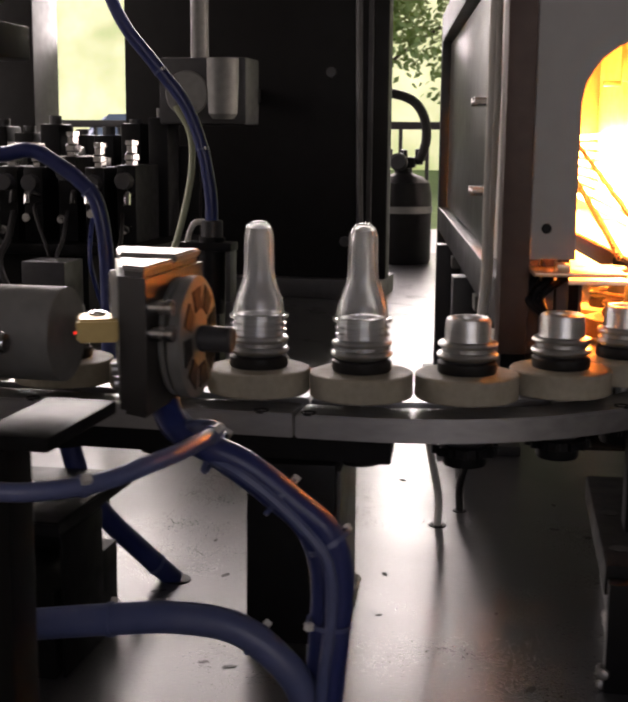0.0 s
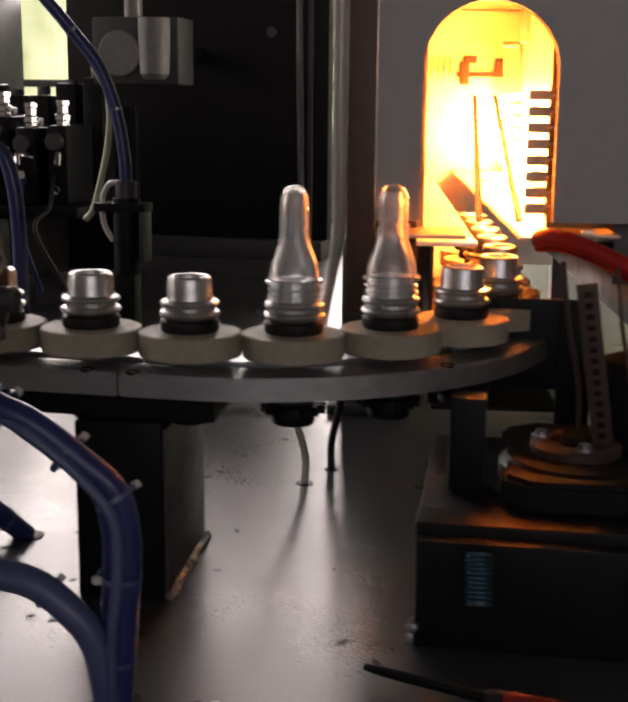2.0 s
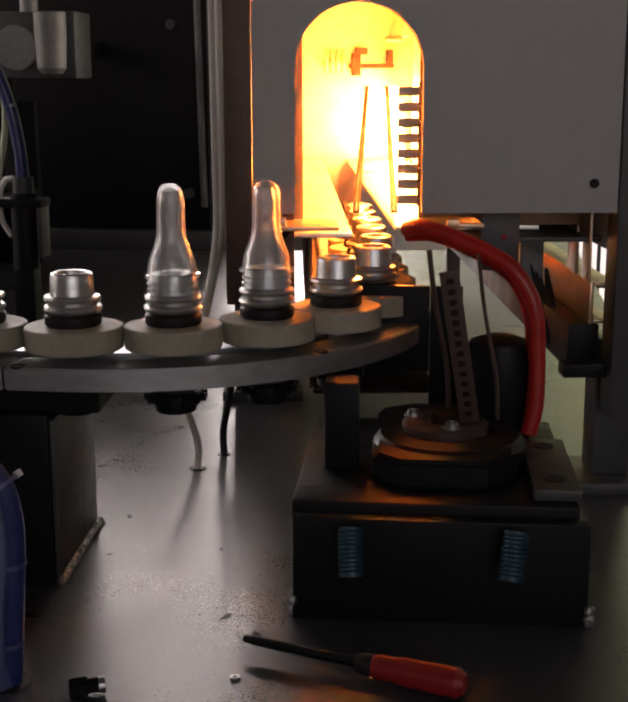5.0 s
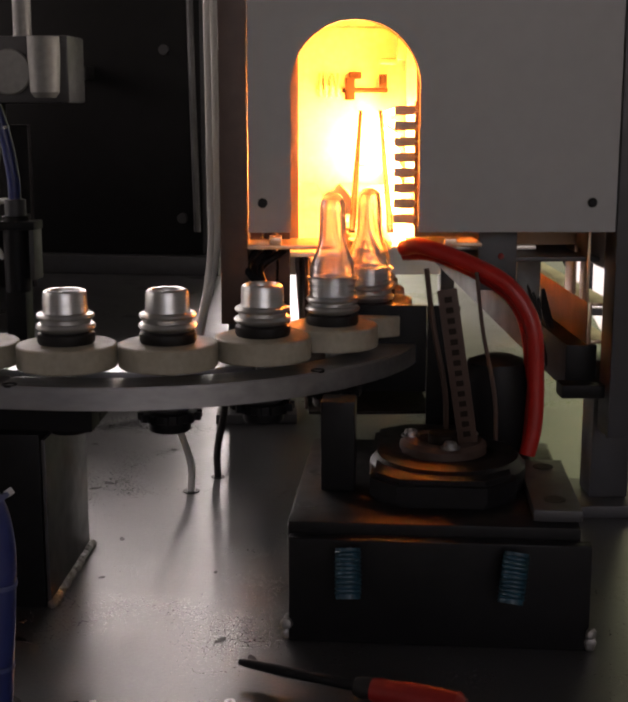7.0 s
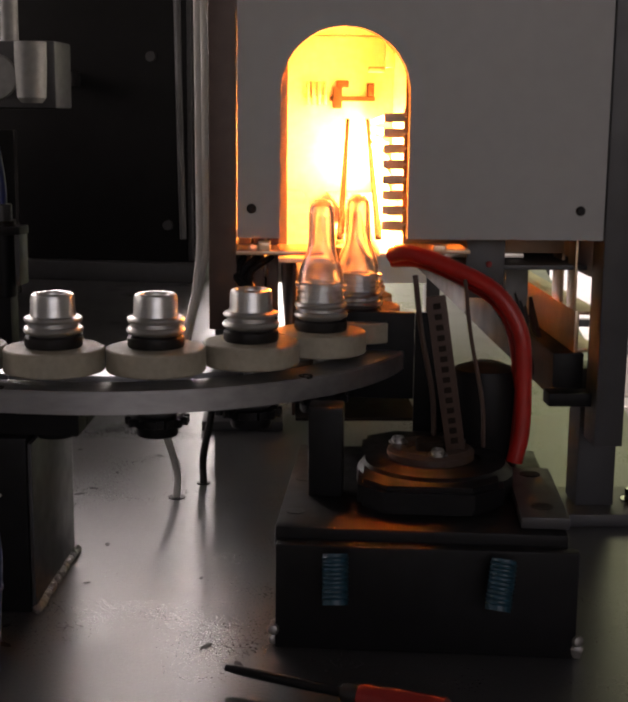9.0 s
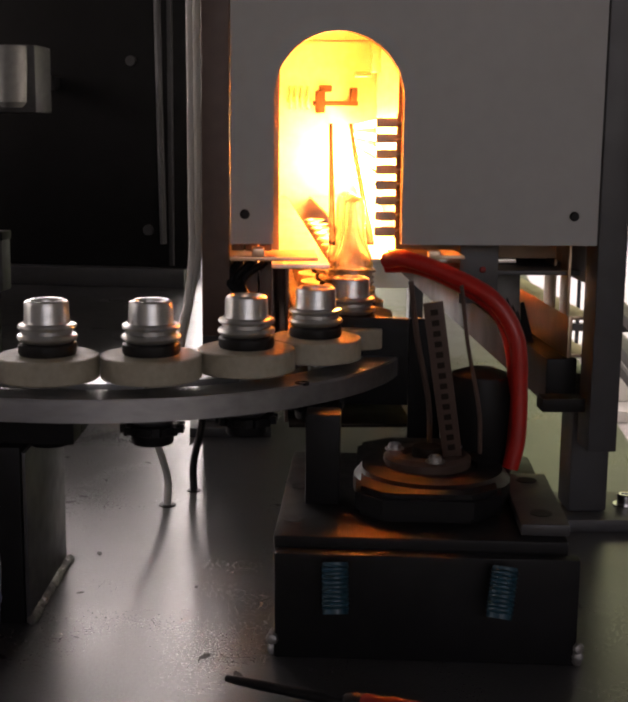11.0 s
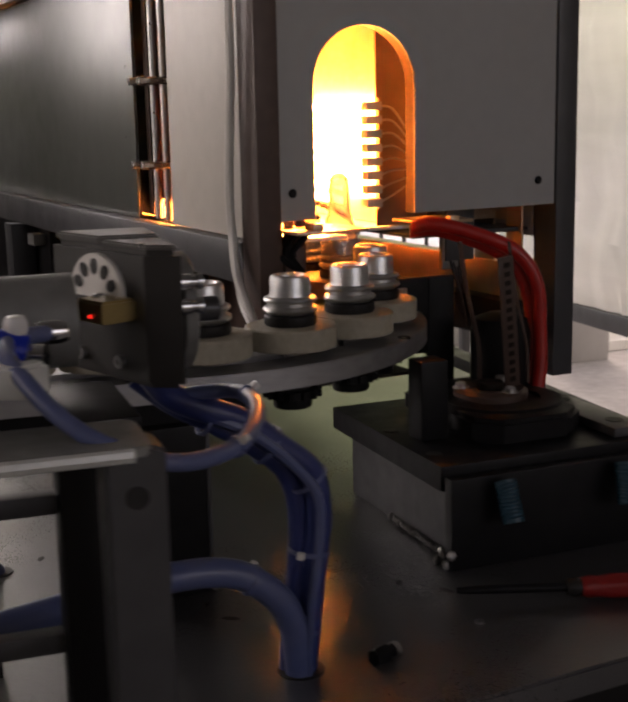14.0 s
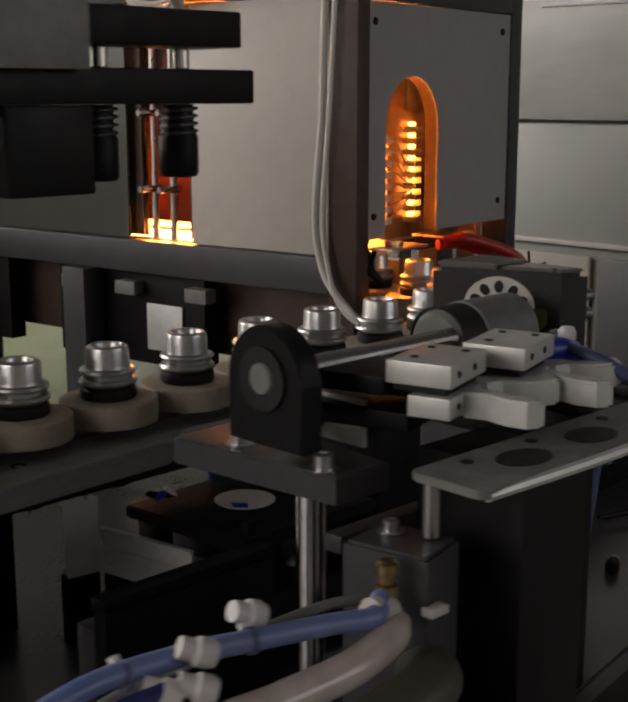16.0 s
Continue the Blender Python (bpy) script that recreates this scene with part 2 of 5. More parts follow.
def joined(bm, own):
    if bm is None:
        return own
    keep = {}
    for v in own.verts:
        keep[v] = bm.verts.new(v.co)
    for f in own.faces:
        try:
            bm.faces.new([keep[v] for v in f.verts])
        except ValueError:
            pass
    own.free()
    return bm


def lathe(profile, seg=40, m=None, bm=None, close=False):
    """Turns (radius, z) rows about z. A row of radius 0 closes the end."""
    own = bmesh.new()
    rings = []
    for r, z in profile:
        if r < 1e-7:
            rings.append([own.verts.new((0, 0, z))])
        else:
            rings.append([own.verts.new((r * math.cos(2 * math.pi * k / seg), r * math.sin(2 * math.pi * k / seg), z)) for k in range(seg)])
    pairs = list(zip(rings, rings[1:]))
    if close:
        pairs.append((rings[-1], rings[0]))
    for a, b in pairs:
        for k in range(seg):
            n = (k + 1) % seg
            if len(a) == 1 and len(b) == 1:
                continue
            if len(a) == 1:
                own.faces.new((a[0], b[k], b[n]))
            elif len(b) == 1:
                own.faces.new((a[k], a[n], b[0]))
            else:
                own.faces.new((a[k], a[n], b[n], b[k]))
    if m is not None:
        bmesh.ops.transform(own, matrix=m, verts=own.verts)
    return joined(bm, own)


def cyl(r, z0, z1, seg=28, m=None, bm=None, bevel=0.001):
    b = min(bevel, r * 0.4, abs(z1 - z0) * 0.4)
    return lathe([(0, z0), (r - b, z0), (r, z0 + b), (r, z1 - b), (r - b, z1), (0, z1)], seg, m, bm)


def along(axis):
    """Turns z into the axis x or y."""
    return pose(0, 0, 0, 0, 90, 0) if axis == "x" else pose(0, 0, 0, -90, 0, 0)


def smoothed(points, steps=8):
    pts = [Vector(p) for p in points]
    pts = [pts[0] * 2 - pts[1]] + pts + [pts[-1] * 2 - pts[-2]]
    out = []
    for k in range(1, len(pts) - 2):
        a, b, c, d = pts[k - 1 : k + 3]
        for n in range(steps):
            t = n / steps
            out.append(0.5 * (2 * b + (c - a) * t + (2 * a - 5 * b + 4 * c - d) * t * t + (3 * b - a - 3 * c + d) * t ** 3))
    out.append(pts[-2])
    return out


def tube(points, r, seg=12, steps=8, bm=None, smooth=True, radii=None):
    path = smoothed(points, steps) if smooth else [Vector(p) for p in points]
    own = bmesh.new()
    side = None
    rings = []
    for k, p in enumerate(path):
        d = (path[min(k + 1, len(path) - 1)] - path[max(k - 1, 0)]).normalized()
        if side is None:
            side = d.orthogonal().normalized()
        side = (side - d * side.dot(d)).normalized()
        up = d.cross(side)
        rr = radii(k / (len(path) - 1)) if radii else r
        rings.append([own.verts.new(p + rr * (math.cos(2 * math.pi * n / seg) * side + math.sin(2 * math.pi * n / seg) * up)) for n in range(seg)])
    for a, b in zip(rings, rings[1:]):
        for n in range(seg):
            own.faces.new((a[n], a[(n + 1) % seg], b[(n + 1) % seg], b[n]))
    own.faces.new(rings[0][::-1])
    own.faces.new(rings[-1])
    return joined(bm, own)


def slab(outline, z0, z1, m=None, bm=None, bevel=0.0):
    """A plate of the given outline in x and y."""
    own = bmesh.new()
    f = own.faces.new([own.verts.new((x, y, z0)) for x, y in outline])
    res = bmesh.ops.extrude_face_region(own, geom=[f])
    bmesh.ops.translate(own, vec=(0, 0, z1 - z0), verts=[v for v in res["geom"] if isinstance(v, bmesh.types.BMVert)])
    if bevel:
        bmesh.ops.bevel(own, geom=[e for e in own.edges if abs(e.verts[0].co.z - e.verts[1].co.z) < 1e-6], offset=bevel, segments=2, affect="EDGES")
    if m is not None:
        bmesh.ops.transform(own, matrix=m, verts=own.verts)
    return joined(bm, own)


def bolt(r=0.006, h=0.006, m=None, bm=None, sides=6):
    bm = lathe([(0, 0), (r * 1.5, 0), (r * 1.5, 0.0012), (r * 1.0, 0.0012)], 20, m, bm)
    return lathe([(0, 0.001), (r, 0.001), (r, h - 0.001), (r * 0.85, h), (r * 0.5, h), (r * 0.45, h - 0.002), (0, h - 0.002)], sides * 3, m, bm)


TZ = 0.9  # table top
P = 0.0762  # pitch of the chain
OVEN = pose(0.199, 0.152, 0, 0, 0, 9)

# ---- chain line ----
HEAD0, RUN, BEND, HEAD1 = radians(0.5), 0.08, 0.21, radians(99)


def chain(s, side=0.0):
    """A place on the chain's line, s metres along it from the first dwell, and its heading; side: metres to the left of it."""
    d = Vector((math.cos(HEAD0), math.sin(HEAD0)))
    n = Vector((-d.y, d.x))
    turn = HEAD1 - HEAD0
    if s <= RUN:
        p, h = d * s, HEAD0
    else:
        a = min((s - RUN) / BEND, turn)
        c = d * RUN + n * BEND
        p = c + BEND * (math.sin(a) * d - math.cos(a) * n)
        h = HEAD0 + a
        rest = s - RUN - BEND * turn
        if rest > 0:
            p = p + rest * Vector((math.cos(HEAD1), math.sin(HEAD1)))
    p = p + side * Vector((-math.sin(h), math.cos(h)))
    return p.x, p.y, h


# ---- the room ----
def setting():
    tagged(part("floor", box(-4, 6, -4, 5.2, -0.1, 0.0, 0), "concrete"), "worn grey concrete workshop floor", "floor", kind="structure")
    # Unseen front wall, opened only to let the fill lamp in.
    bm = box(-4.2, 6.2, -4.2, -4.0, 0, 1.4, 0)
    box(-4.2, 6.2, -4.2, -4.0, 3.0, 3.6, 0, bm=bm)
    box(-4.2, 0.3, -4.2, -4.0, 1.4, 3.0, 0, bm=bm)
    box(3.5, 6.2, -4.2, -4.0, 1.4, 3.0, 0, bm=bm)
    tagged(part("wall_front", bm, "wall"), "plain plastered unseen wall with an opening added for the fill lamp", "wall", kind="structure")
    # Unseen ceiling, coloured dark so the table mirrors less light from above.
    tagged(part("ceiling", box(-4.2, 6.2, -4.2, 5.0, 3.6, 3.7, 0), "ceil"), "unseen dark ceiling closing off the workshop", "ceiling", kind="structure")
    bm = box(-4.2, -4.0, -4, 4.4, 0, 1.4, 0)
    box(-4.2, -4.0, -4, 4.4, 3.1, 3.6, 0, bm=bm)
    box(-4.2, -4.0, -4, -1.2, 1.4, 3.1, 0, bm=bm)
    box(-4.2, -4.0, 2.4, 4.4, 1.4, 3.1, 0, bm=bm)
    tagged(part("wall_left", bm, "wall"), "plastered wall with a long window opening", "wall", kind="structure")
    # The window in this wall is added so the sheet is lit from behind.
    wr = box(5.9, 6.1, -4, 4.3, 0, 1.2, 0)
    box(5.9, 6.1, -4, 4.3, 3.1, 3.6, 0, bm=wr)
    box(5.9, 6.1, -4, 0.6, 1.2, 3.1, 0, bm=wr)
    box(5.9, 6.1, 4.1, 4.3, 1.2, 3.1, 0, bm=wr)
    tagged(part("wall_right", wr, "wall"), "plastered wall with an added window that backlights the plastic sheet", "wall", kind="structure")
    bm = box(-4.2, 6.1, 4.3, 4.5, 3.0, 3.6, 0)
    for x in (-4.2, 2.9):
        box(x, x + 0.28, 4.3, 4.5, 0, 3.0, 0.01, bm=bm)
    box(0.30, 0.55, 4.3, 4.5, 0, 3.0, 0.01, bm=bm)
    tagged(part("wall_back", bm, "wall"), "back side of the workshop, open between pillars", "wall", kind="structure")
    # outside
    tagged(part("terrace", box(-5, 40, 4.5, 16, -0.4, 0.05, 0), "paving"), "pale sunlit paving outside the workshop", "paving", kind="structure")
    tagged(part("ground", box(-120, 120, -120, 160, -0.8, -0.42, 0), "grassland"), "green grass reaching to the trees", "ground", kind="structure")
    tagged(part("backdrop", box(-90, 90, 70, 70.5, -1, 45, 0), "distance"), "self-lit backdrop of hazy bright green woodland in the far distance", "backdrop", kind="structure")
    tagged(part("kerb", box(-4, 7, 4.7, 4.95, 0.05, 0.30, 0.02), "paving"), "low pale concrete kerb under the railing", "kerb", kind="structure")


def railing():
    t = thing("railing", "black painted steel railing on a low kerb", "railing")
    for z in (1.31, 0.36):
        part("rail", box(-3.9, 6.5, 4.78, 4.82, z, z + 0.035, 0.004), "rail", t)
    bm = box(-0.008, 0.008, -0.008, 0.008, 0.30, 1.31, 0)
    first = part("baluster", bm, "rail", t, matrix=pose(-3.85, 4.8, 0))
    k = 1
    while -3.85 + 0.125 * k < 6.5:
        o = first.copy()
        scene.collection.objects.link(o)
        o.matrix_basis = pose(-3.85 + 0.125 * k, 4.8, 0)
        k += 1


def tree(x, y, h, seed):
    rnd = random.Random(seed)
    t = thing("tree", "leafy green tree in the bright distance", "tree", pose(x, y, -0.05), group="trees beyond the railing")
    bm = tube([(0, 0, 0), (0.1, 0.05, h * 0.3), (-0.05, 0, h * 0.6), (0.05, 0, h * 0.9)], 0.2, 8, 4, radii=lambda f: 0.22 * (1 - f) + 0.03)
    for k in range(6):
        a = rnd.uniform(0, 6.28)
        z = h * rnd.uniform(0.3, 0.7)
        tube([(0, 0, z), (math.cos(a) * h * 0.15, math.sin(a) * h * 0.15, z + h * 0.12), (math.cos(a) * h * 0.28, math.sin(a) * h * 0.28, z + h * 0.2)], 0.06, 6, 3, bm=bm)
    part("trunk", bm, "bark", t)
    bm = bmesh.new()
    for k in range(1100):
        a, e = rnd.uniform(0, 6.28), rnd.uniform(-0.9, 1.4)
        rr = h * rnd.uniform(0.1, 0.36) * (1 + 0.3 * math.sin(3 * a + seed))
        c = Vector((math.cos(a) * math.cos(e) * rr, math.sin(a) * math.cos(e) * rr, h * 0.62 + math.sin(e) * rr * 1.1))
        for n in range(5):
            o = c + Vector((rnd.gauss(0, 1), rnd.gauss(0, 1), rnd.gauss(0, 1))) * h * 0.03
            u = Vector((rnd.gauss(0, 1), rnd.gauss(0, 1), rnd.gauss(0, 1))).normalized() * h * 0.016
            v = u.orthogonal().normalized() * h * 0.010
            bm.faces.new([bm.verts.new(q) for q in (o - u, o + v, o + u, o - v)])
    part("crown", bm, "leaf", t)


def parked_car(x, y, rz):
    t = thing("car", "white parked car on the pale paving", "car", pose(x, y, 0.05, 0, 0, rz), group="parked cars")
    own = bmesh.new()
    prof = [(-2.1, 0.35), (-2.12, 0.75), (-1.95, 0.92), (-1.1, 1.0), (-0.55, 1.42), (0.6, 1.46), (1.35, 1.05), (2.0, 0.95), (2.12, 0.7), (2.1, 0.35)]
    for s in (-0.85, 0.85):
        own.faces.new([own.verts.new((px, s * (0.82 if pz > 1.1 else 1.0), pz)) for px, pz in prof])
    own.verts.ensure_lookup_table()
    n = len(prof)
    for k in range(n):
        own.faces.new((own.verts[k], own.verts[(k + 1) % n], own.verts[n + (k + 1) % n], own.verts[n + k]))
    part("body", own, "carpaint", t)
    for s in (-1, 1):
        own = bmesh.new()
        own.faces.new([own.verts.new((px, s * 0.80, pz)) for px, pz in ((-0.95, 1.06), (-0.5, 1.37), (0.55, 1.40), (1.1, 1.08))])
        r = bmesh.ops.extrude_face_region(own, geom=own.faces[:])
        bmesh.ops.translate(own, vec=(0, s * 0.04, 0), verts=[v for v in r["geom"] if isinstance(v, bmesh.types.BMVert)])
        part("side_window", own, "carglass", t)
    for s in (-1, 1):
        own = bmesh.new()
        xs = ((-1.12, 1.02), (-0.58, 1.42)) if s < 0 else ((1.34, 1.07), (0.64, 1.46))
        own.faces.new([own.verts.new(q) for q in ((xs[0][0] + s * 0.02, -0.68, xs[0][1]), (xs[0][0] + s * 0.02, 0.68, xs[0][1]), (xs[1][0] + s * 0.03, 0.6, xs[1][1]), (xs[1][0] + s * 0.03, -0.6, xs[1][1]))])
        r = bmesh.ops.extrude_face_region(own, geom=own.faces[:])
        bmesh.ops.translate(own, vec=(s * 0.02, 0, 0.02), verts=[v for v in r["geom"] if isinstance(v, bmesh.types.BMVert)])
        part("windscreen", own, "carglass", t)
    for wx in (-1.3, 1.35):
        for s in (-1, 1):
            w = part("wheel", lathe([(0.16, -0.1), (0.30, -0.1), (0.33, -0.06), (0.33, 0.06), (0.30, 0.1), (0.16, 0.1)], 24, close=True), "rubber", t, matrix=pose(wx, s * 0.74, 0.33, 90))
            part("rim", cyl(0.17, -0.08, 0.08, 20), "steel", w)


# ---- the machine bed ----
def table():
    t = thing("machine_table", "speckled dark steel table top of the machine bed", "table")
    front = lambda x: -0.297 + 0.15 * x
    part("tabletop", slab([(-1.6, front(-1.6)), (0.595, front(0.595)), (0.595, 3.1), (-1.6, 3.1)], TZ - 0.02, TZ, bevel=0.002), "steel_table", t)
    part("front_skirt", slab([(-1.6, front(-1.6) + 0.03), (0.58, front(0.58) + 0.03), (0.58, front(0.58) + 0.05), (-1.6, front(-1.6) + 0.05)], 0.12, TZ - 0.021), "blackpaint", t)
    part("side_skirt", box(0.555, 0.58, -0.15, 3.05, 0.12, TZ - 0.021, 0.002), "blackpaint", t)
    for x, y in ((-1.5, -0.45), (0.5, -0.14), (-1.5, 2.95), (0.5, 2.95)):
        part("leg", box(x - 0.05, x + 0.05, y - 0.0, y + 0.1, 0.0, TZ - 0.021, 0.004), "blackpaint", t)
    # scale flakes and drill holes on the plate
    rnd = random.Random(4)
    for k in range(26):
        x, y = rnd.uniform(-0.1, 0.25), rnd.uniform(-0.15, 0.5)
        r = rnd.uniform(0.0012, 0.003)
        part("speck", slab([(r * (1.6 + rnd.random()) * math.cos(a), r * math.sin(a)) for a in [q * 1.05 for q in range(6)]], 0, 0.0004), "rubber", t, matrix=pose(x, y, TZ, 0, 0, rnd.uniform(0, 180)))
    for x, y, r in ((0.106, 0.261, 0.0085), (0.122, 0.312, 0.007), (-0.088, 0.066, 0.012), (0.088, -0.19, 0.016)):
        part("cable_hole", cyl(r, 0, 0.001, 24, bevel=0.0002), "rubber", t, matrix=pose(x, y, TZ))


def rail_piece(t, name, s0, s1, a, b, z0, z1, material, n=24, label=""):
    """A plate that follows the chain between two side offsets."""
    outline = [chain(s0 + (s1 - s0) * k / n, a)[:2] for k in range(n + 1)] + [chain(s1 - (s1 - s0) * k / n, b)[:2] for k in range(n + 1)]
    return part(name, slab(outline, z0, z1, bevel=0.0012), material, t, label)


def conveyor():
    t = thing("conveyor_rail", "brushed aluminium chain guide plates curving into the oven", "conveyor")
    z0, z1 = 1.055, 1.072
    for a, b in ((-0.046, -0.009), (0.009, 0.046)):
        rail_piece(t, "straight_plate", -0.95, 0.036, a, b, z0, z1, "plate", 2)
        rail_piece(t, "curved_plate", 0.0375, 0.62, a, b, z0, z1, "plate", 40)
    rail_piece(t, "oven_plate", 0.621, 1.9, -0.046, -0.009, z0, z1, "plate", 2)
    rail_piece(t, "oven_plate", 0.621, 1.9, 0.009, 0.046, z0, z1, "plate", 2)
    # countersunk screws beside the joint
    for s in (0.012, 0.046, 0.25, 0.42, -0.16, -0.36):
        x, y, h = chain(s, -0.040)
        part("screw", lathe([(0, -0.001), (0.0035, -0.001), (0.0035, 0.0006), (0.0055, 0.0009), (0.0055, -0.001)], 18), "rubber", t, matrix=pose(x, y, z1))
    # under-plate bearers
    rail_piece(t, "bearer", -0.90, 0.10, -0.03, 0.03, 1.035, 1.0545, "black", 2)
    return t


def support_leg():
    t = thing("support_leg", "black welded box leg under the conveyor rail", "support", pose(0.069, -0.036, 0, 0, 0, 5.4) @ pose(-0.0695, 0.036, 0))
    part("tube", box(0.002, 0.066, -0.036, 0.098, TZ, 1.0345, 0.002), "black", t)
    part("edge_strip", box(0.0665, 0.0695, -0.034, 0.096, TZ + 0.002, 1.03, 0.0005), "darkgrey", t)
    rnd = random.Random(9)
    bm = bmesh.new()
    for k in range(22):
        y = -0.034 + 0.132 * k / 21
        lathe([(0, -0.003), (0.003, -0.002), (0.0042, 0), (0.003, 0.002), (0, 0.003)], 8, pose(0.0705 + rnd.uniform(-0.001, 0.001), y, TZ + 0.003, rnd.uniform(0, 90), rnd.uniform(0, 90), 0), bm)
    tagged(part("weld_bead", bm, "weld", t), "rough bright weld bead", kind="stuff")
    for k in range(2):
        t2 = thing("support_leg", "black welded box leg under the conveyor rail", "support", pose(-0.56 - 0.4 * k, 0, 0))
        part("tube", box(-0.012, 0.066, -0.036, 0.098, TZ, 1.0345, 0.002), "black", t2)


def spindle():
    t = thing("preform_spindle", "aluminium preform spindle on a tan bakelite disc", "spindle", group="spindles along the chain")
    # heights from the plate's top
    z = 1.0725
    part("disc", lathe([(0, 0.006), (0.012, 0.006), (0.0365, 0.006), (0.0374, 0.007), (0.0374, 0.0225), (0.0365, 0.0235), (0.024, 0.0240), (0, 0.0240)], 48, pose(0, 0, z)), "disc", t)
    part("gasket", lathe([(0, 0.0241), (0.0205, 0.0241), (0.0215, 0.026), (0.0212, 0.0315), (0.0195, 0.033), (0, 0.033)], 36, pose(0, 0, z)), "rubber", t, "black rubber ring")
    part("mandrel", lathe([(0, 0.0331), (0.0178, 0.0331), (0.0188, 0.0345), (0.0212, 0.0352), (0.0222, 0.037), (0.0212, 0.0388), (0.0186, 0.0396), (0.0186, 0.0425), (0.0208, 0.0432), (0.0216, 0.0448), (0.0208, 0.0464), (0.0172, 0.0475), (0.0165, 0.050), (0.0163, 0.0605), (0.0155, 0.0630), (0.0135, 0.0642), (0.0115, 0.0640), (0.0105, 0.0620), (0.0102, 0.052), (0, 0.052)], 44, pose(0, 0, z)), "alu", t, "bright turned aluminium mandrel")
    part("shaft", cyl(0.006, -0.034, 0.0065, 16, pose(0, 0, z)), "steel", t)
    part("hub", lathe([(0, -0.044), (0.015, -0.044), (0.016, -0.042), (0.016, -0.036), (0.021, -0.0355), (0.021, -0.0351), (0, -0.0351)], 28, pose(0, 0, z)), "black", t)
    gear = []
    for k in range(14):
        for da, rr in ((-9, 0.0205), (-5, 0.0205), (-3, 0.0245), (3, 0.0245), (5, 0.0205), (9, 0.0205)):
            a = radians(360 / 14 * k + da)
            gear.append((rr * math.cos(a), rr * math.sin(a)))
    part("sprocket", slab(gear, z - 0.035, z - 0.029), "black", t, "black toothed sprocket")
    part("boss", lathe([(0, -0.0289), (0.014, -0.0289), (0.017, -0.026), (0.017, -0.0178), (0, -0.0178)], 28, pose(0, 0, z)), "darkgrey", t)
    return t


def preform():
    t = thing("preform", "clear plastic bottle preform standing neck down on its spindle", "preform", group="preforms")
    z = 1.0725
    neck = [(0.0176, 0.0400), (0.0200, 0.0402), (0.0200, 0.0425), (0.0180, 0.0430), (0.0180, 0.0450), (0.0196, 0.0455), (0.0196, 0.0470), (0.0180, 0.0478), (0.0180, 0.0495), (0.0196, 0.0500), (0.0196, 0.0515), (0.0180, 0.0523), (0.0180, 0.0545), (0.0196, 0.0550), (0.0196, 0.0562), (0.0180, 0.0570), (0.0180, 0.0598), (0.0212, 0.0602), (0.0214, 0.0616), (0.0212, 0.0626), (0.0186, 0.0632), (0.0164, 0.0632), (0.0170, 0.058), (0.0172, 0.041)]
    out = [(0.0186, 0.0634), (0.0184, 0.068), (0.0172, 0.074), (0.0140, 0.082), (0.0117, 0.089), (0.0109, 0.096), (0.0105, 0.118), (0.0099, 0.1225), (0.0080, 0.1265), (0.0055, 0.1290), (0.002, 0.130), (0, 0.1301)]
    inn = [(0, 0.1265), (0.003, 0.126), (0.006, 0.124), (0.0072, 0.120), (0.0078, 0.115), (0.0081, 0.097), (0.0092, 0.089), (0.0116, 0.081), (0.0145, 0.074), (0.0160, 0.066), (0.0164, 0.0634)]
    part("neck", lathe(neck, 48, pose(0, 0, z), close=True), "pet", t, "threaded clear neck with a support ring")
    part("body", lathe(out + inn, 48, pose(0, 0, z), close=True), "pet", t)
    return t


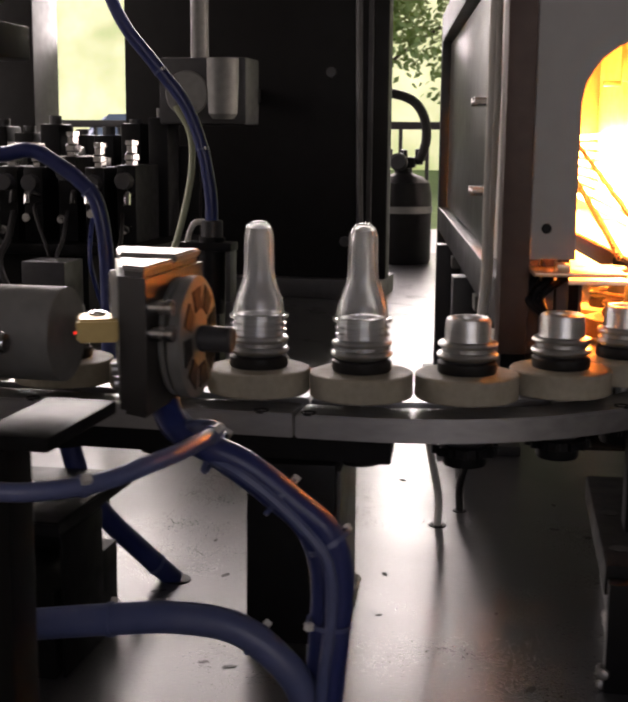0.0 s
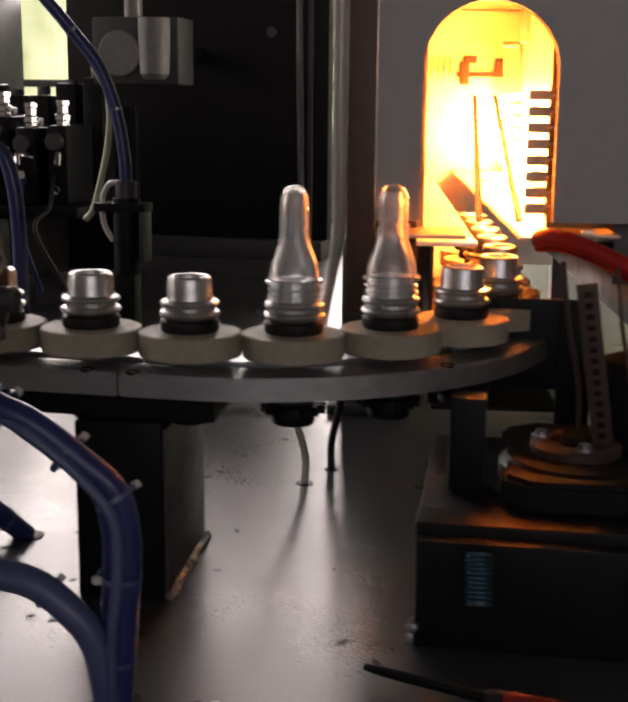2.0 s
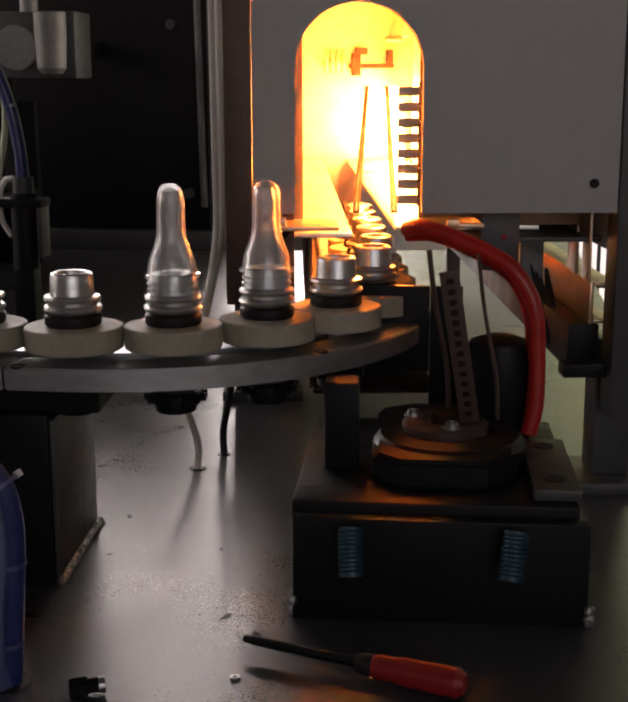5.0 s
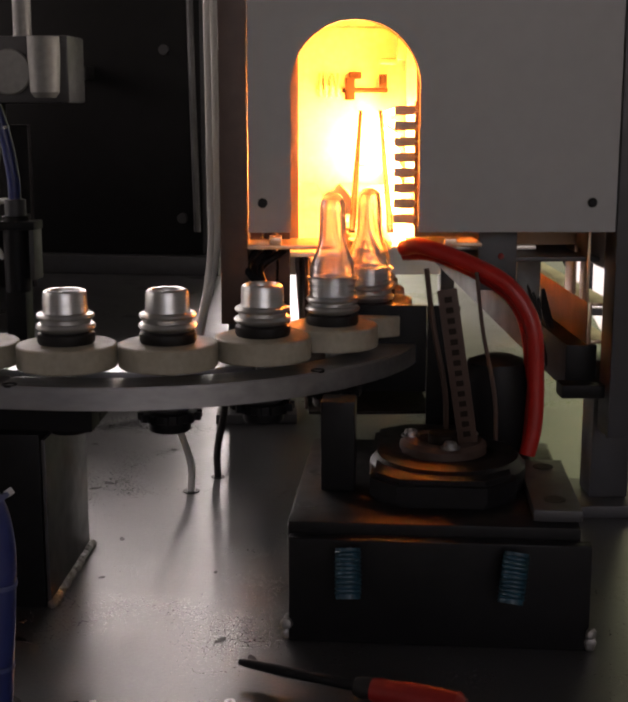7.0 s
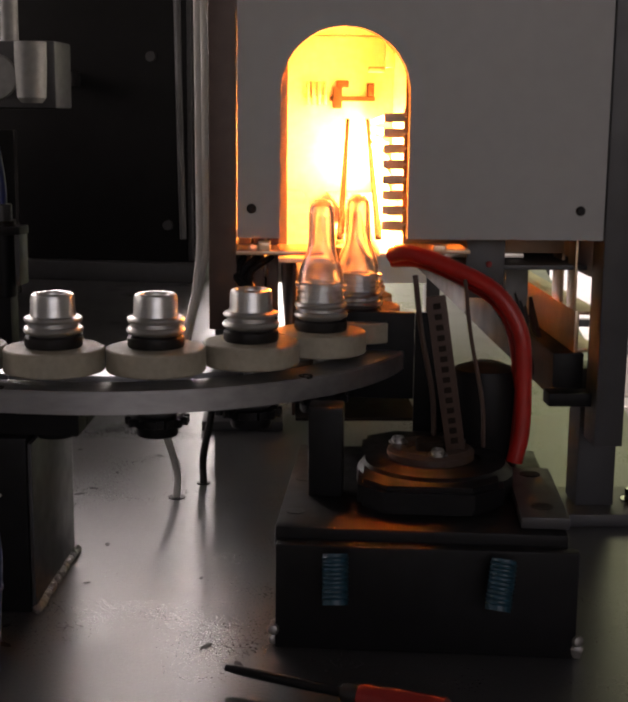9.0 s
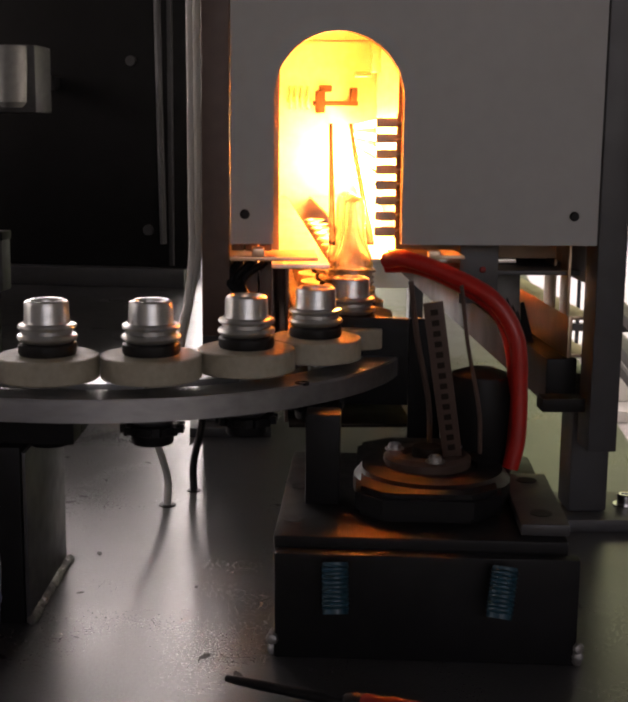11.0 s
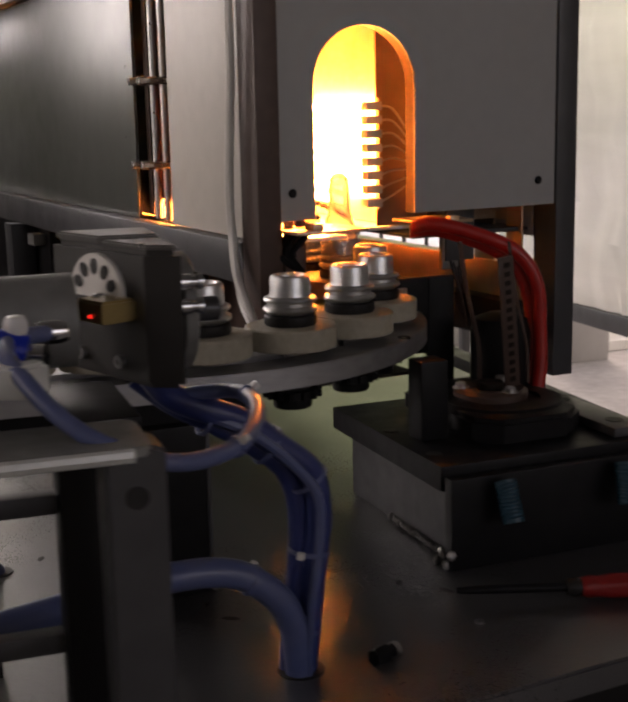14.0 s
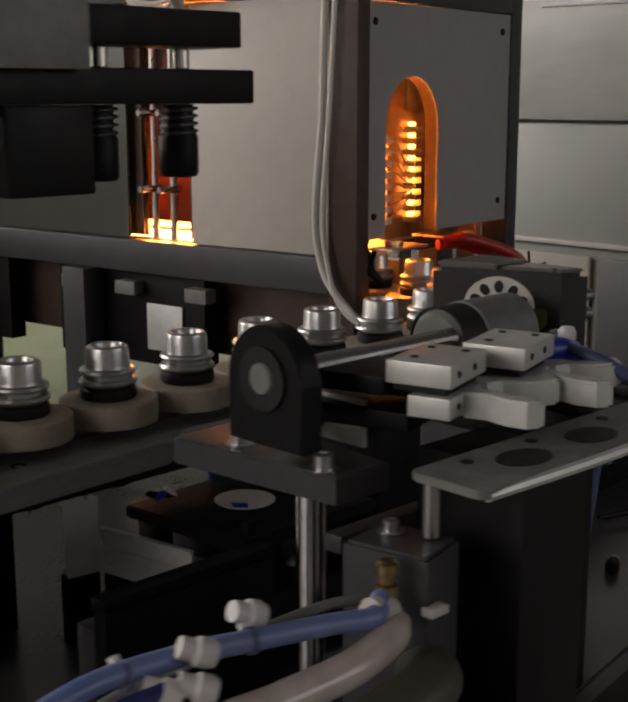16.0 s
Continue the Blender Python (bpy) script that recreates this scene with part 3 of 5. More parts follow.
# ---- the drive under the oven mouth ----
def drive_unit():
    t = thing("drive_unit", "black index drive bolted to a welded bracket under the oven", "gearbox", pose(0.358, -0.06, 0, 0, 0, 3))
    part("front_plate", box(-0.104, 0.104, -0.004, 0.008, TZ, 0.976, 0.0015), "black", t, "black welded front plate")
    for s in (-1, 1):
        part("side_plate", box(s * 0.088 - 0.004, s * 0.088 + 0.004, 0.0085, 0.22, TZ, 0.962, 0.001), "darkgrey", t)
    part("slab", box(-0.106, 0.098, 0.010, 0.235, 0.9625, 0.984, 0.0025), "black", t)
    part("clamp_strap", box(0.066, 0.100, 0.020, 0.150, 0.9845, 0.993, 0.0015), "darkgrey", t, "dark steel strap with two bolt holes")
    for y in (0.045, 0.128):
        part("bolt_hole", cyl(0.008, 0.9931, 0.9937, 20, pose(0.083, y, 0), bevel=0.0002), "rubber", t)
        part("bolt_hole", cyl(0.007, 0.9841, 0.9847, 20, pose(-0.094, y, 0), bevel=0.0002), "rubber", t)
    part("gearbox", slab([(-0.055, 0.02), (-0.035, 0.0), (0.03, 0.0), (0.052, 0.02), (0.055, 0.15), (0.03, 0.17), (-0.03, 0.17), (-0.055, 0.15)], 0.9845, 1.0055, pose(0.005, 0.04, 0), bevel=0.004), "black", t)
    part("gear_dome", lathe([(0, 0.985), (0.058, 0.985), (0.060, 0.990), (0.060, 1.001), (0.054, 1.008), (0.036, 1.0085), (0.035, 1.0058), (0, 1.0058)], 40, pose(0.008, 0.112, 0)), "black", t, "round black gear housing")
    part("flange", lathe([(0, 1.006), (0.034, 1.006), (0.034, 1.012), (0.030, 1.015), (0.020, 1.015), (0.018, 1.011), (0, 1.011)], 36, pose(0.005, 0.125, 0)), "brown", t, "brown rimmed flange")
    part("output_shaft", cyl(0.012, 1.011, 1.020, 24, pose(0.005, 0.125, 0)), "scorched", t)
    lean = pose(0.024, 0.118, 1.014, 8, -9, 0)
    strip = part("lift_strip", box(-0.0075, 0.0075, -0.0012, 0.0012, 0, 0.125, 0.0006, lean), "brown", t, "brown perforated lift strip")
    for k in range(14):
        part("strip_hole", box(-0.0028, 0.0028, -0.0020, -0.0013, 0.006 + 0.0084 * k, 0.0105 + 0.0084 * k, 0, lean), "scorched", strip, matrix=Matrix())
    for dx, dy, r in ((0.034, 0.128, 0.0016), (-0.004, 0.150, 0.0022)):
        part("feed_wire", tube([(dx + 0.012, dy, 1.014), (dx + 0.010, dy, 1.05), (dx, dy + 0.004, 1.10), (dx - 0.006, dy + 0.006, 1.145)], r, 8, 5), "brown", t)
    bm = box(-0.008, 0.020, 0.222, 0.228, 0.9845, 1.105, 0.001)
    box(-0.075, -0.0082, 0.222, 0.228, 1.030, 1.105, 0.001, bm=bm)
    part("back_shield", bm, "black", t)
    bm = bmesh.new()
    for k in range(3):
        a = radians(40 + 120 * k)
        bolt(0.005, 0.005, pose(0.005 + 0.027 * math.cos(a), 0.125 + 0.027 * math.sin(a), 1.0145), bm)
        part("flange_bolt", bm, "steel", t)
        bm = bmesh.new()
    bm.free()
    part("pillar", box(-0.088, -0.062, 0.08, 0.106, 0.9845, 1.054, 0.002), "black", t)
    part("motor", lathe([(0, 0.985), (0.027, 0.985), (0.029, 0.988), (0.029, 1.052), (0.025, 1.066), (0.012, 1.071), (0, 1.071)], 32, pose(0.050, 0.185, 0)), "blackpaint", t, "black round motor")
    for x in (-0.062, 0.052):
        m = pose(x, -0.0145, 0.974, 158, 8 if x > 0 else -2)
        sp = part("spring_bolt", lathe([(0, 0), (0.0085, 0), (0.0085, 0.034), (0.005, 0.034), (0.005, 0.030), (0, 0.030)], 20, m), "teal", t, "teal spring on a bolt")
        bm = bmesh.new()
        for k in range(10):
            lathe([(0.0084, -0.001), (0.0096, 0), (0.0084, 0.001)], 18, m @ pose(0, 0, 0.003 + 0.003 * k), bm)
        part("coil", bm, "teal", sp)
    rnd = random.Random(2)
    for s, ys in ((-1, (-0.006, 0.13)), (1, (-0.006, 0.02))):
        bm = bmesh.new()
        for k in range(18):
            y = ys[0] + (ys[1] - ys[0]) * k / 17
            lathe([(0, -0.003), (0.0034, -0.002), (0.0045, 0), (0.0034, 0.002), (0, 0.003)], 8, pose(s * 0.105 + (0 if k < 4 else -s * 0.012), y, TZ + 0.003 + (0.012 * rnd.random() if k < 3 else 0), rnd.uniform(0, 90), rnd.uniform(0, 90), 0), bm)
        tagged(part("weld_bead", bm, "weld", t), "rough bright weld bead", kind="stuff")


def red_sleeve():
    t = thing("red_cable_sleeve", "red silicone sleeved cables hanging from the oven mouth", "cable")
    part("sleeve", tube([(0.318, 0.150, 1.155), (0.335, 0.135, 1.158), (0.372, 0.120, 1.147), (0.405, 0.108, 1.130), (0.424, 0.104, 1.100), (0.428, 0.104, 1.060), (0.428, 0.102, 1.02), (0.423, 0.10, 0.995)], 0.0068, 14), "red", t)
    part("sleeve", tube([(0.318, 0.160, 1.150), (0.345, 0.150, 1.150), (0.385, 0.135, 1.135), (0.412, 0.125, 1.115), (0.424, 0.118, 1.08), (0.424, 0.115, 1.03), (0.420, 0.112, 0.995)], 0.0065, 12), "red", t)


# ---- the oven, in its own axes: x along its front, y into it ----
def arch_outline(u0, u1, z0, z1, n=24):
    r, c = (u1 - u0) / 2, (u0 + u1) / 2
    return [(u0, z0)] + [(c - r * math.cos(math.pi * k / n), z1 - r + r * math.sin(math.pi * k / n)) for k in range(n + 1)] + [(u1, z0)]


def oven():
    t = thing("infrared_oven", "grey infrared preform oven with a glowing arched mouth", "oven", OVEN)
    up = pose(0, 0, 0, 90, 0, 0)  # lays an outline of (x, z) upright
    zb, zt = 1.166, 1.418
    arch = arch_outline(0.024, 0.132, zb, 1.341)
    outline = [(-0.012, zb)] + arch + [(0.300, zb), (0.300, zt), (-0.012, zt)]
    part("front_panel", slab(outline, -0.003, 0.0, up, bevel=0.0004), "ovenpaint", t, "dull grey front panel with an arched cut-out")
    inner = arch_outline(0.0235, 0.1325, zb, 1.3415)
    outer = arch_outline(0.0205, 0.1355, zb, 1.3445)
    part("arch_liner", slab(inner + outer[::-1], -0.018, -0.0031, up), "reveal", t, "dark reveal of the arched mouth")
    for u, z in ((0.0, 1.191), (0.279, 1.191), (0.0, 1.397), (0.279, 1.397)):
        part("screw", lathe([(0, 0), (0.004, 0), (0.0042, 0.0012), (0.003, 0.0024), (0, 0.0024)], 16, pose(u, 0, z, 90)), "black", t)
    # Brown where the other posts are frame paint, for red lamp light on it.
    part("post", box(-0.036, -0.0125, -0.003, 0.034, 1.088, 1.475, 0.002), "brown", t)
    part("post", box(0.3005, 0.326, -0.003, 0.034, 0.985, 1.475, 0.002), "frame", t)
    part("post", box(-0.036, -0.0125, 1.16, 1.2, TZ, 1.475, 0.002), "frame", t)
    part("post", box(0.3005, 0.326, 1.16, 1.2, TZ, 1.475, 0.002), "frame", t)
    part("front_beam", box(-0.012, 0.30, -0.003, 0.034, 1.419, 1.475, 0.002), "frame", t)
    part("side_beam", box(-0.036, -0.0125, 0.035, 1.159, 1.428, 1.475, 0.002), "frame", t)
    part("side_beam", box(0.3005, 0.326, 0.035, 1.159, 1.428, 1.475, 0.002), "frame", t)
    part("side_rail", box(-0.036, -0.016, 0.035, 1.159, 1.106, 1.146, 0.002), "frame", t, "dark grey painted lower rail")
    # the channel on the far side, with its web set in
    bm = box(0.288, 0.292, 0.035, 1.159, 1.062, 1.100, 0.0008)
    box(0.2922, 0.312, 0.035, 1.159, 1.0625, 1.0660, 0.0008, bm=bm)
    box(0.2922, 0.312, 0.035, 1.159, 1.0965, 1.0998, 0.0008, bm=bm)
    # Its brown tone stands in for lamp light on the channel.
    part("side_channel", bm, "ovenskin", t, "steel channel with bright edges, tinted for orange lamp light")
    part("side_beam", box(0.270, 0.298, 0.035, 1.159, 1.020, 1.0615, 0.0015), "blackpaint", t)
    part("beam_stub", box(0.262, 0.300, 0.010, 0.034, 1.018, 1.030, 0.001), "blackpaint", t)
    # the junction cover and the slotted hanger under the front panel
    part("junction_front", box(0.188, 0.222, 0.030, 0.033, 1.112, 1.1655, 0.0006), "frame", t)
    part("junction_screw", cyl(0.0028, 0, 0.0024, 12, pose(0.208, 0.030, 1.142, 90)), "redplastic", t)
    bm = box(0.286, 0.2885, 0.035, 0.062, 1.1005, 1.165, 0.0006)
    box(0.286, 0.2885, 0.084, 0.120, 1.1005, 1.165, 0.0006, bm=bm)
    box(0.286, 0.2885, 0.0622, 0.0838, 1.146, 1.165, 0.0003, bm=bm)
    # Tinted the same way, since it faces the glow.
    part("hanger_plate", bm, "ovenskin", t, "slotted steel hanger plate tinted for orange lamp light")
    part("cover_panel", box(-0.0215, -0.0175, 0.045, 0.247, 1.1465, 1.424, 0.0012), "ovenside", t, "pale removable side cover")
    part("cover_panel", box(-0.0215, -0.0175, 0.354, 1.158, 1.1465, 1.424, 0.0012), "ovengrey", t, "glossy dark grey side cover")
    part("roof_panel", box(-0.012, 0.300, 0.035, 1.159, 1.427, 1.431, 0.0008), "ovenpaint", t)
    part("far_side_panel", box(0.3005, 0.303, 0.035, 1.159, 1.13, 1.4275, 0.0008), "ovenpaint", t)
    part("end_panel", box(-0.012, 0.300, 1.16, 1.163, 0.98, 1.426, 0.0008), "reflector", t)
    # inside
    part("reflector", box(0.004, 0.007, 0.040, 0.262, 1.147, 1.415, 0.0006), "reflector", t)
    part("reflector", box(0.004, 0.007, 0.2625, 0.3445, 1.168, 1.390, 0.0006), "glowtint", t, "translucent plate tinted to pass lamp light as orange glow")
    part("reflector", box(0.004, 0.007, 0.345, 1.15, 1.147, 1.415, 0.0006), "reflector", t)
    flare = pose(0.122, 0.0765, 0, 0, 0, -4) @ pose(-0.122, -0.0765, 0)  # the far bank stands off the near one towards the end
    part("reflector", box(0.156, 0.159, 0.0835, 1.145, 1.147, 1.415, 0.0006, flare), "reflector", t)
    part("top_reflector", box(0.008, 0.250, 0.084, 1.15, 1.4155, 1.418, 0.0006), "ovenskin", t)
    part("floor_strip", box(0.116, 0.250, 0.084, 1.15, 1.142, 1.146, 0.0006), "reflector", t)
    part("bank_plate", box(0.008, 0.0315, 0.100, 0.103, 1.147, 1.36, 0.0006), "bankplate", t, "end plate of the near bank, tinted for the orange lamp light")
    part("floor_strip", box(0.004, 0.074, 0.030, 1.15, 1.142, 1.146, 0.0006), "reflector", t)
    # Unseen dark plates added to keep leaking lamp light off the table.
    part("blocker_skirt", box(0.036, 0.039, 0.05, 1.15, 1.0, 1.1415, 0.0006), "brown", t)
    part("blocker_tray", box(0.0392, 0.1498, 0.03, 0.30, 1.000, 1.003, 0.0006), "scorched", t)
    part("blocker_tray", box(0.0392, 0.1498, 0.3005, 1.15, 1.000, 1.003, 0.0006), "scorched", t)
    part("blocker_shelf", box(0.0392, 0.066, 0.03, 1.15, 1.0605, 1.0635, 0.0006), "scorched", t)
    part("blocker_shelf", box(0.124, 0.1498, 0.03, 1.15, 1.0605, 1.0635, 0.0006), "scorched", t)
    part("under_panel", box(0.155, 0.298, 0.04, 1.15, 1.136, 1.140, 0.0006), "frame", t)
    part("bank_plate", box(0.137, 0.292, 0.080, 0.083, 1.147, 1.41, 0.0006), "bankplate", t, "end plate of the lamp bank, tinted for the orange lamp light")
    # the lamp bank: tubes in ceramic ends, each with its feed wire
    rows = [1.172 + 0.0137 * k for k in range(8)]
    for z in rows:
        for v0, v1 in ((0.125, 0.40), (0.415, 0.765), (0.78, 1.13)):
            part("lamp_tube", cyl(0.0036, v0, v1, 12, flare @ pose(0.122, 0, z) @ along("y"), bevel=0.001), "lampglow", t, "glowing halogen heating tube")
        part("lamp_end", box(0.1165, 0.1345, 0.064, 0.076, z - 0.0042, z + 0.0042, 0.0008), "ceramic", t)
        zz = 1.212 + (z - 1.22) * 0.22
        part("feed_wire", tube([(0.135, 0.070, z), (0.150, 0.069, z * 0.85 + zz * 0.15 + 0.003), (0.168, 0.068, z * 0.4 + zz * 0.6), (0.182, 0.066, zz)], 0.0012, 6, 5), "ceramic", t)
    part("end_holder", box(0.1350, 0.1385, 0.072, 0.0795, 1.165, 1.276, 0.0008), "ovenskin", t)
    for k in range(9):
        z = 1.170 + 0.0137 * k
        part("lamp_end", box(0.181, 0.196, 0.060, 0.0795, z - 0.0035, z + 0.0035, 0.0008), "ceramic", t)
        # Glowing rods added for the bright gaps between the ceramic ends.
        part("gap_glow", cyl(0.0024, 0.182, 0.195, 10, pose(0, 0.072, z + 0.00685) @ along("x")), "gapglow", t)
    # Reflector strip added for the yellow glow at the mouth's top right.
    part("patch_reflector", box(0.184, 0.206, 0.074, 0.0795, 1.302, 1.40, 0.0006), "reflector", t)
    part("holder_block", box(0.1965, 0.212, 0.062, 0.0795, 1.150, 1.245, 0.001), "ovenskin", t)
    # toothed guide strips that run down the tunnel and climb towards its end
    for u, lean in ((0.081, 0.068), (0.117, 0.067)):
        bm = bmesh.new()
        for k in range(150):
            v = 0.10 + 0.007 * k
            z = 1.158 + 0.109 * (v - 0.10)
            c = u + lean * (v - 0.10)
            box(c - 0.0012, c + 0.0012, v, v + 0.007, z - 0.0012, z + 0.0012, 0, bm=bm)
            if k % 2:
                box(c - 0.0032, c + 0.0032, v + 0.001, v + 0.005, z - 0.0034, z + 0.0014, 0, bm=bm)
        part("guide_strip", bm, "scorched", t, "heat-stained toothed strip")
    for v in (0.32, 0.52):
        c = 0.081 + 0.068 * (v - 0.10)
        z = 1.158 + 0.109 * (v - 0.10)
        part("strip_tie", box(c, c + 0.036, v, v + 0.012, z - 0.003, z - 0.0016, 0.0004), "ovenskin", t)
    bm = box(0.119, 0.198, 1.128, 1.138, 1.303, 1.311, 0.001)
    box(0.124, 0.140, 1.122, 1.142, 1.290, 1.328, 0.002, bm=bm)
    box(0.130, 0.152, 1.124, 1.140, 1.326, 1.338, 0.002, bm=bm)
    box(0.184, 0.196, 1.122, 1.142, 1.311, 1.334, 0.002, bm=bm)
    part("tunnel_bracket", bm, "scorched", t)
    # Pale slats built in place of the bracket's reflection beside it.
    for k in range(4):
        part("bracket_reflection", box(0.078 + 0.010 * k, 0.083 + 0.010 * k, 1.13, 1.14, 1.296, 1.336, 0.0008), "ovenskin", t)
    part("bracket_reflection", box(0.074, 0.117, 1.1405, 1.144, 1.308, 1.316, 0.0008), "ovenskin", t)
    bm = box(0.166, 0.178, 0.60, 0.612, 1.336, 1.4154, 0.001)
    box(0.144, 0.166, 0.60, 0.612, 1.330, 1.337, 0.001, bm=bm)
    part("roof_hook", bm, "ovenskin", t)
    # opening in the side: rods, nuts and heat-stained strips
    for v in (0.287, 0.318):
        part("slot_rod", cyl(0.0042, 1.147, 1.427, 14, pose(-0.010, v, 0)), "steel", t)
        for z in (1.209, 1.300):
            part("clamp_pin", cyl(0.0045, -0.024, 0.014, 12, pose(-0.018, v - 0.006, z) @ along("x")), "chrome", t)
    part("slot_strip", box(-0.008, -0.006, 0.248, 0.262, 1.150, 1.424, 0.0006), "brown", t)
    part("slot_strip", box(-0.008, -0.006, 0.341, 0.353, 1.150, 1.424, 0.0006), "brown", t)
    # added dark blocks for clutter below the side rail, with a gap to light
    for v0, v1 in ((0.24, 0.50), (0.605, 0.675), (0.785, 1.14)):
        part("filler_block", box(-0.010, 0.016, v0, v1, 0.985, 1.104, 0.002), "blackpaint", t)
    part("block_cover", box(-0.0135, -0.0105, 0.275, 0.335, 1.005, 1.064, 0.0008), "white_block", t, "pale cover plate on the dark filler block")
    for v in (0.22, 0.34, 0.44, 0.80):
        part("block_bracket", box(-0.030, -0.0105, v, v + 0.035, 1.075, 1.092, 0.0015), "grey", t)
    # feet
    for u, v in ((0.322, 0.075), (-0.03, 0.43), (-0.03, 0.87)):
        part("leg", box(u - 0.02, u + 0.016, v - 0.02, v + 0.02, TZ + 0.0125, 1.044 if u > 0 else 1.105, 0.002), "frame", t)
        f = part("foot", box(u - 0.035, u + 0.062, v - 0.045, v + 0.045, TZ, TZ + 0.012, 0.0015), "frame", t)
        part("foot_bolt", bolt(0.0075, 0.011, pose(u + 0.04, v, TZ + 0.0122)), "chrome", f, matrix=Matrix())
    # tray and brackets at the mouth
    for k in range(3):
        part("mouth_slat", box(-0.011 + 0.012 * k, -0.001 + 0.012 * k, 0.020, 0.023, 1.085, 1.1655, 0.0006), "brown", t)
    # Both ledges have the glow of the mouth in their colour.
    part("mouth_ledge", box(-0.012, 0.060, -0.034, 0.029, 1.1555, 1.1585, 0.0006), "ovenskin", t, "bright ledge under the mouth, tinted for the lamp light")
    part("mouth_ledge", box(0.124, 0.182, -0.026, 0.029, 1.1565, 1.1595, 0.0006), "ovenskin", t, "bright ledge under the mouth, tinted for the lamp light")
    part("ledge_lug", box(0.150, 0.160, -0.034, -0.0262, 1.1565, 1.1640, 0.0006), "ovenskin", t)
    part("ledge_clip", box(0.006, 0.016, -0.030, -0.012, 1.1588, 1.1650, 0.0006), "ovenskin", t)
    for k in range(3):
        part("mouth_rod", tube([(0.018 - 0.012 * k, 0.01, 1.150), (-0.002 - 0.006 * k, 0.0, 1.135), (0.004, -0.012, 1.118)], 0.0032, 8, 5), "black", t)


def oven_cable():
    t = thing("oven_cable", "pale cable hanging down the oven corner", "cable", OVEN)
    part("cable", tube([(-0.040, 0.030, 1.50), (-0.041, 0.036, 1.40), (-0.040, 0.040, 1.30), (-0.041, 0.048, 1.20), (-0.042, 0.042, 1.15), (-0.048, 0.02, 1.115), (-0.055, -0.03, 1.078)], 0.0042, 10), "pale_tube", t)
    part("cable", tube([(-0.044, 0.016, 1.50), (-0.046, 0.020, 1.40), (-0.046, 0.026, 1.30), (-0.046, 0.034, 1.20), (-0.046, 0.030, 1.15), (-0.052, 0.008, 1.10), (-0.06, -0.036, 1.077)], 0.0028, 8), "pale_tube", t)
    w = thing("wire_loom", "black wires hanging in loops below the oven's side channel", "wires", OVEN)
    part("bracket", box(0.240, 0.262, 0.116, 0.122, 1.090, 1.1355, 0.001), "grey", w)
    for k in range(3):
        d = 0.004 * k
        part("wire", tube([(0.246 + d, 0.12 + d, 1.118), (0.254 + d, 0.115, 1.09 - d), (0.264, 0.112 + d, 1.055 - d), (0.271 + d, 0.112, 1.026 - 0.5 * d), (0.281 + d, 0.114, 1.022 + d), (0.284, 0.118 + d, 1.044), (0.276 - d, 0.12, 1.064 + d), (0.266, 0.122, 1.10)], 0.0017, 6, 6), "rubber", w)
    t2 = thing("cable_coil", "pale cable coiled over the oven's top rail", "cable", OVEN)
    bm = bmesh.new()
    for k in range(4):
        tube([(-0.040 - 0.003 * k, 0.21, 1.50), (-0.046, 0.235, 1.440 - 0.006 * k), (-0.048, 0.275, 1.424 - 0.006 * k), (-0.046, 0.315, 1.440 - 0.005 * k), (-0.040 - 0.003 * k, 0.34, 1.50)], 0.003, 8, bm=bm)
    part("loop", bm, "pale_tube", t2)


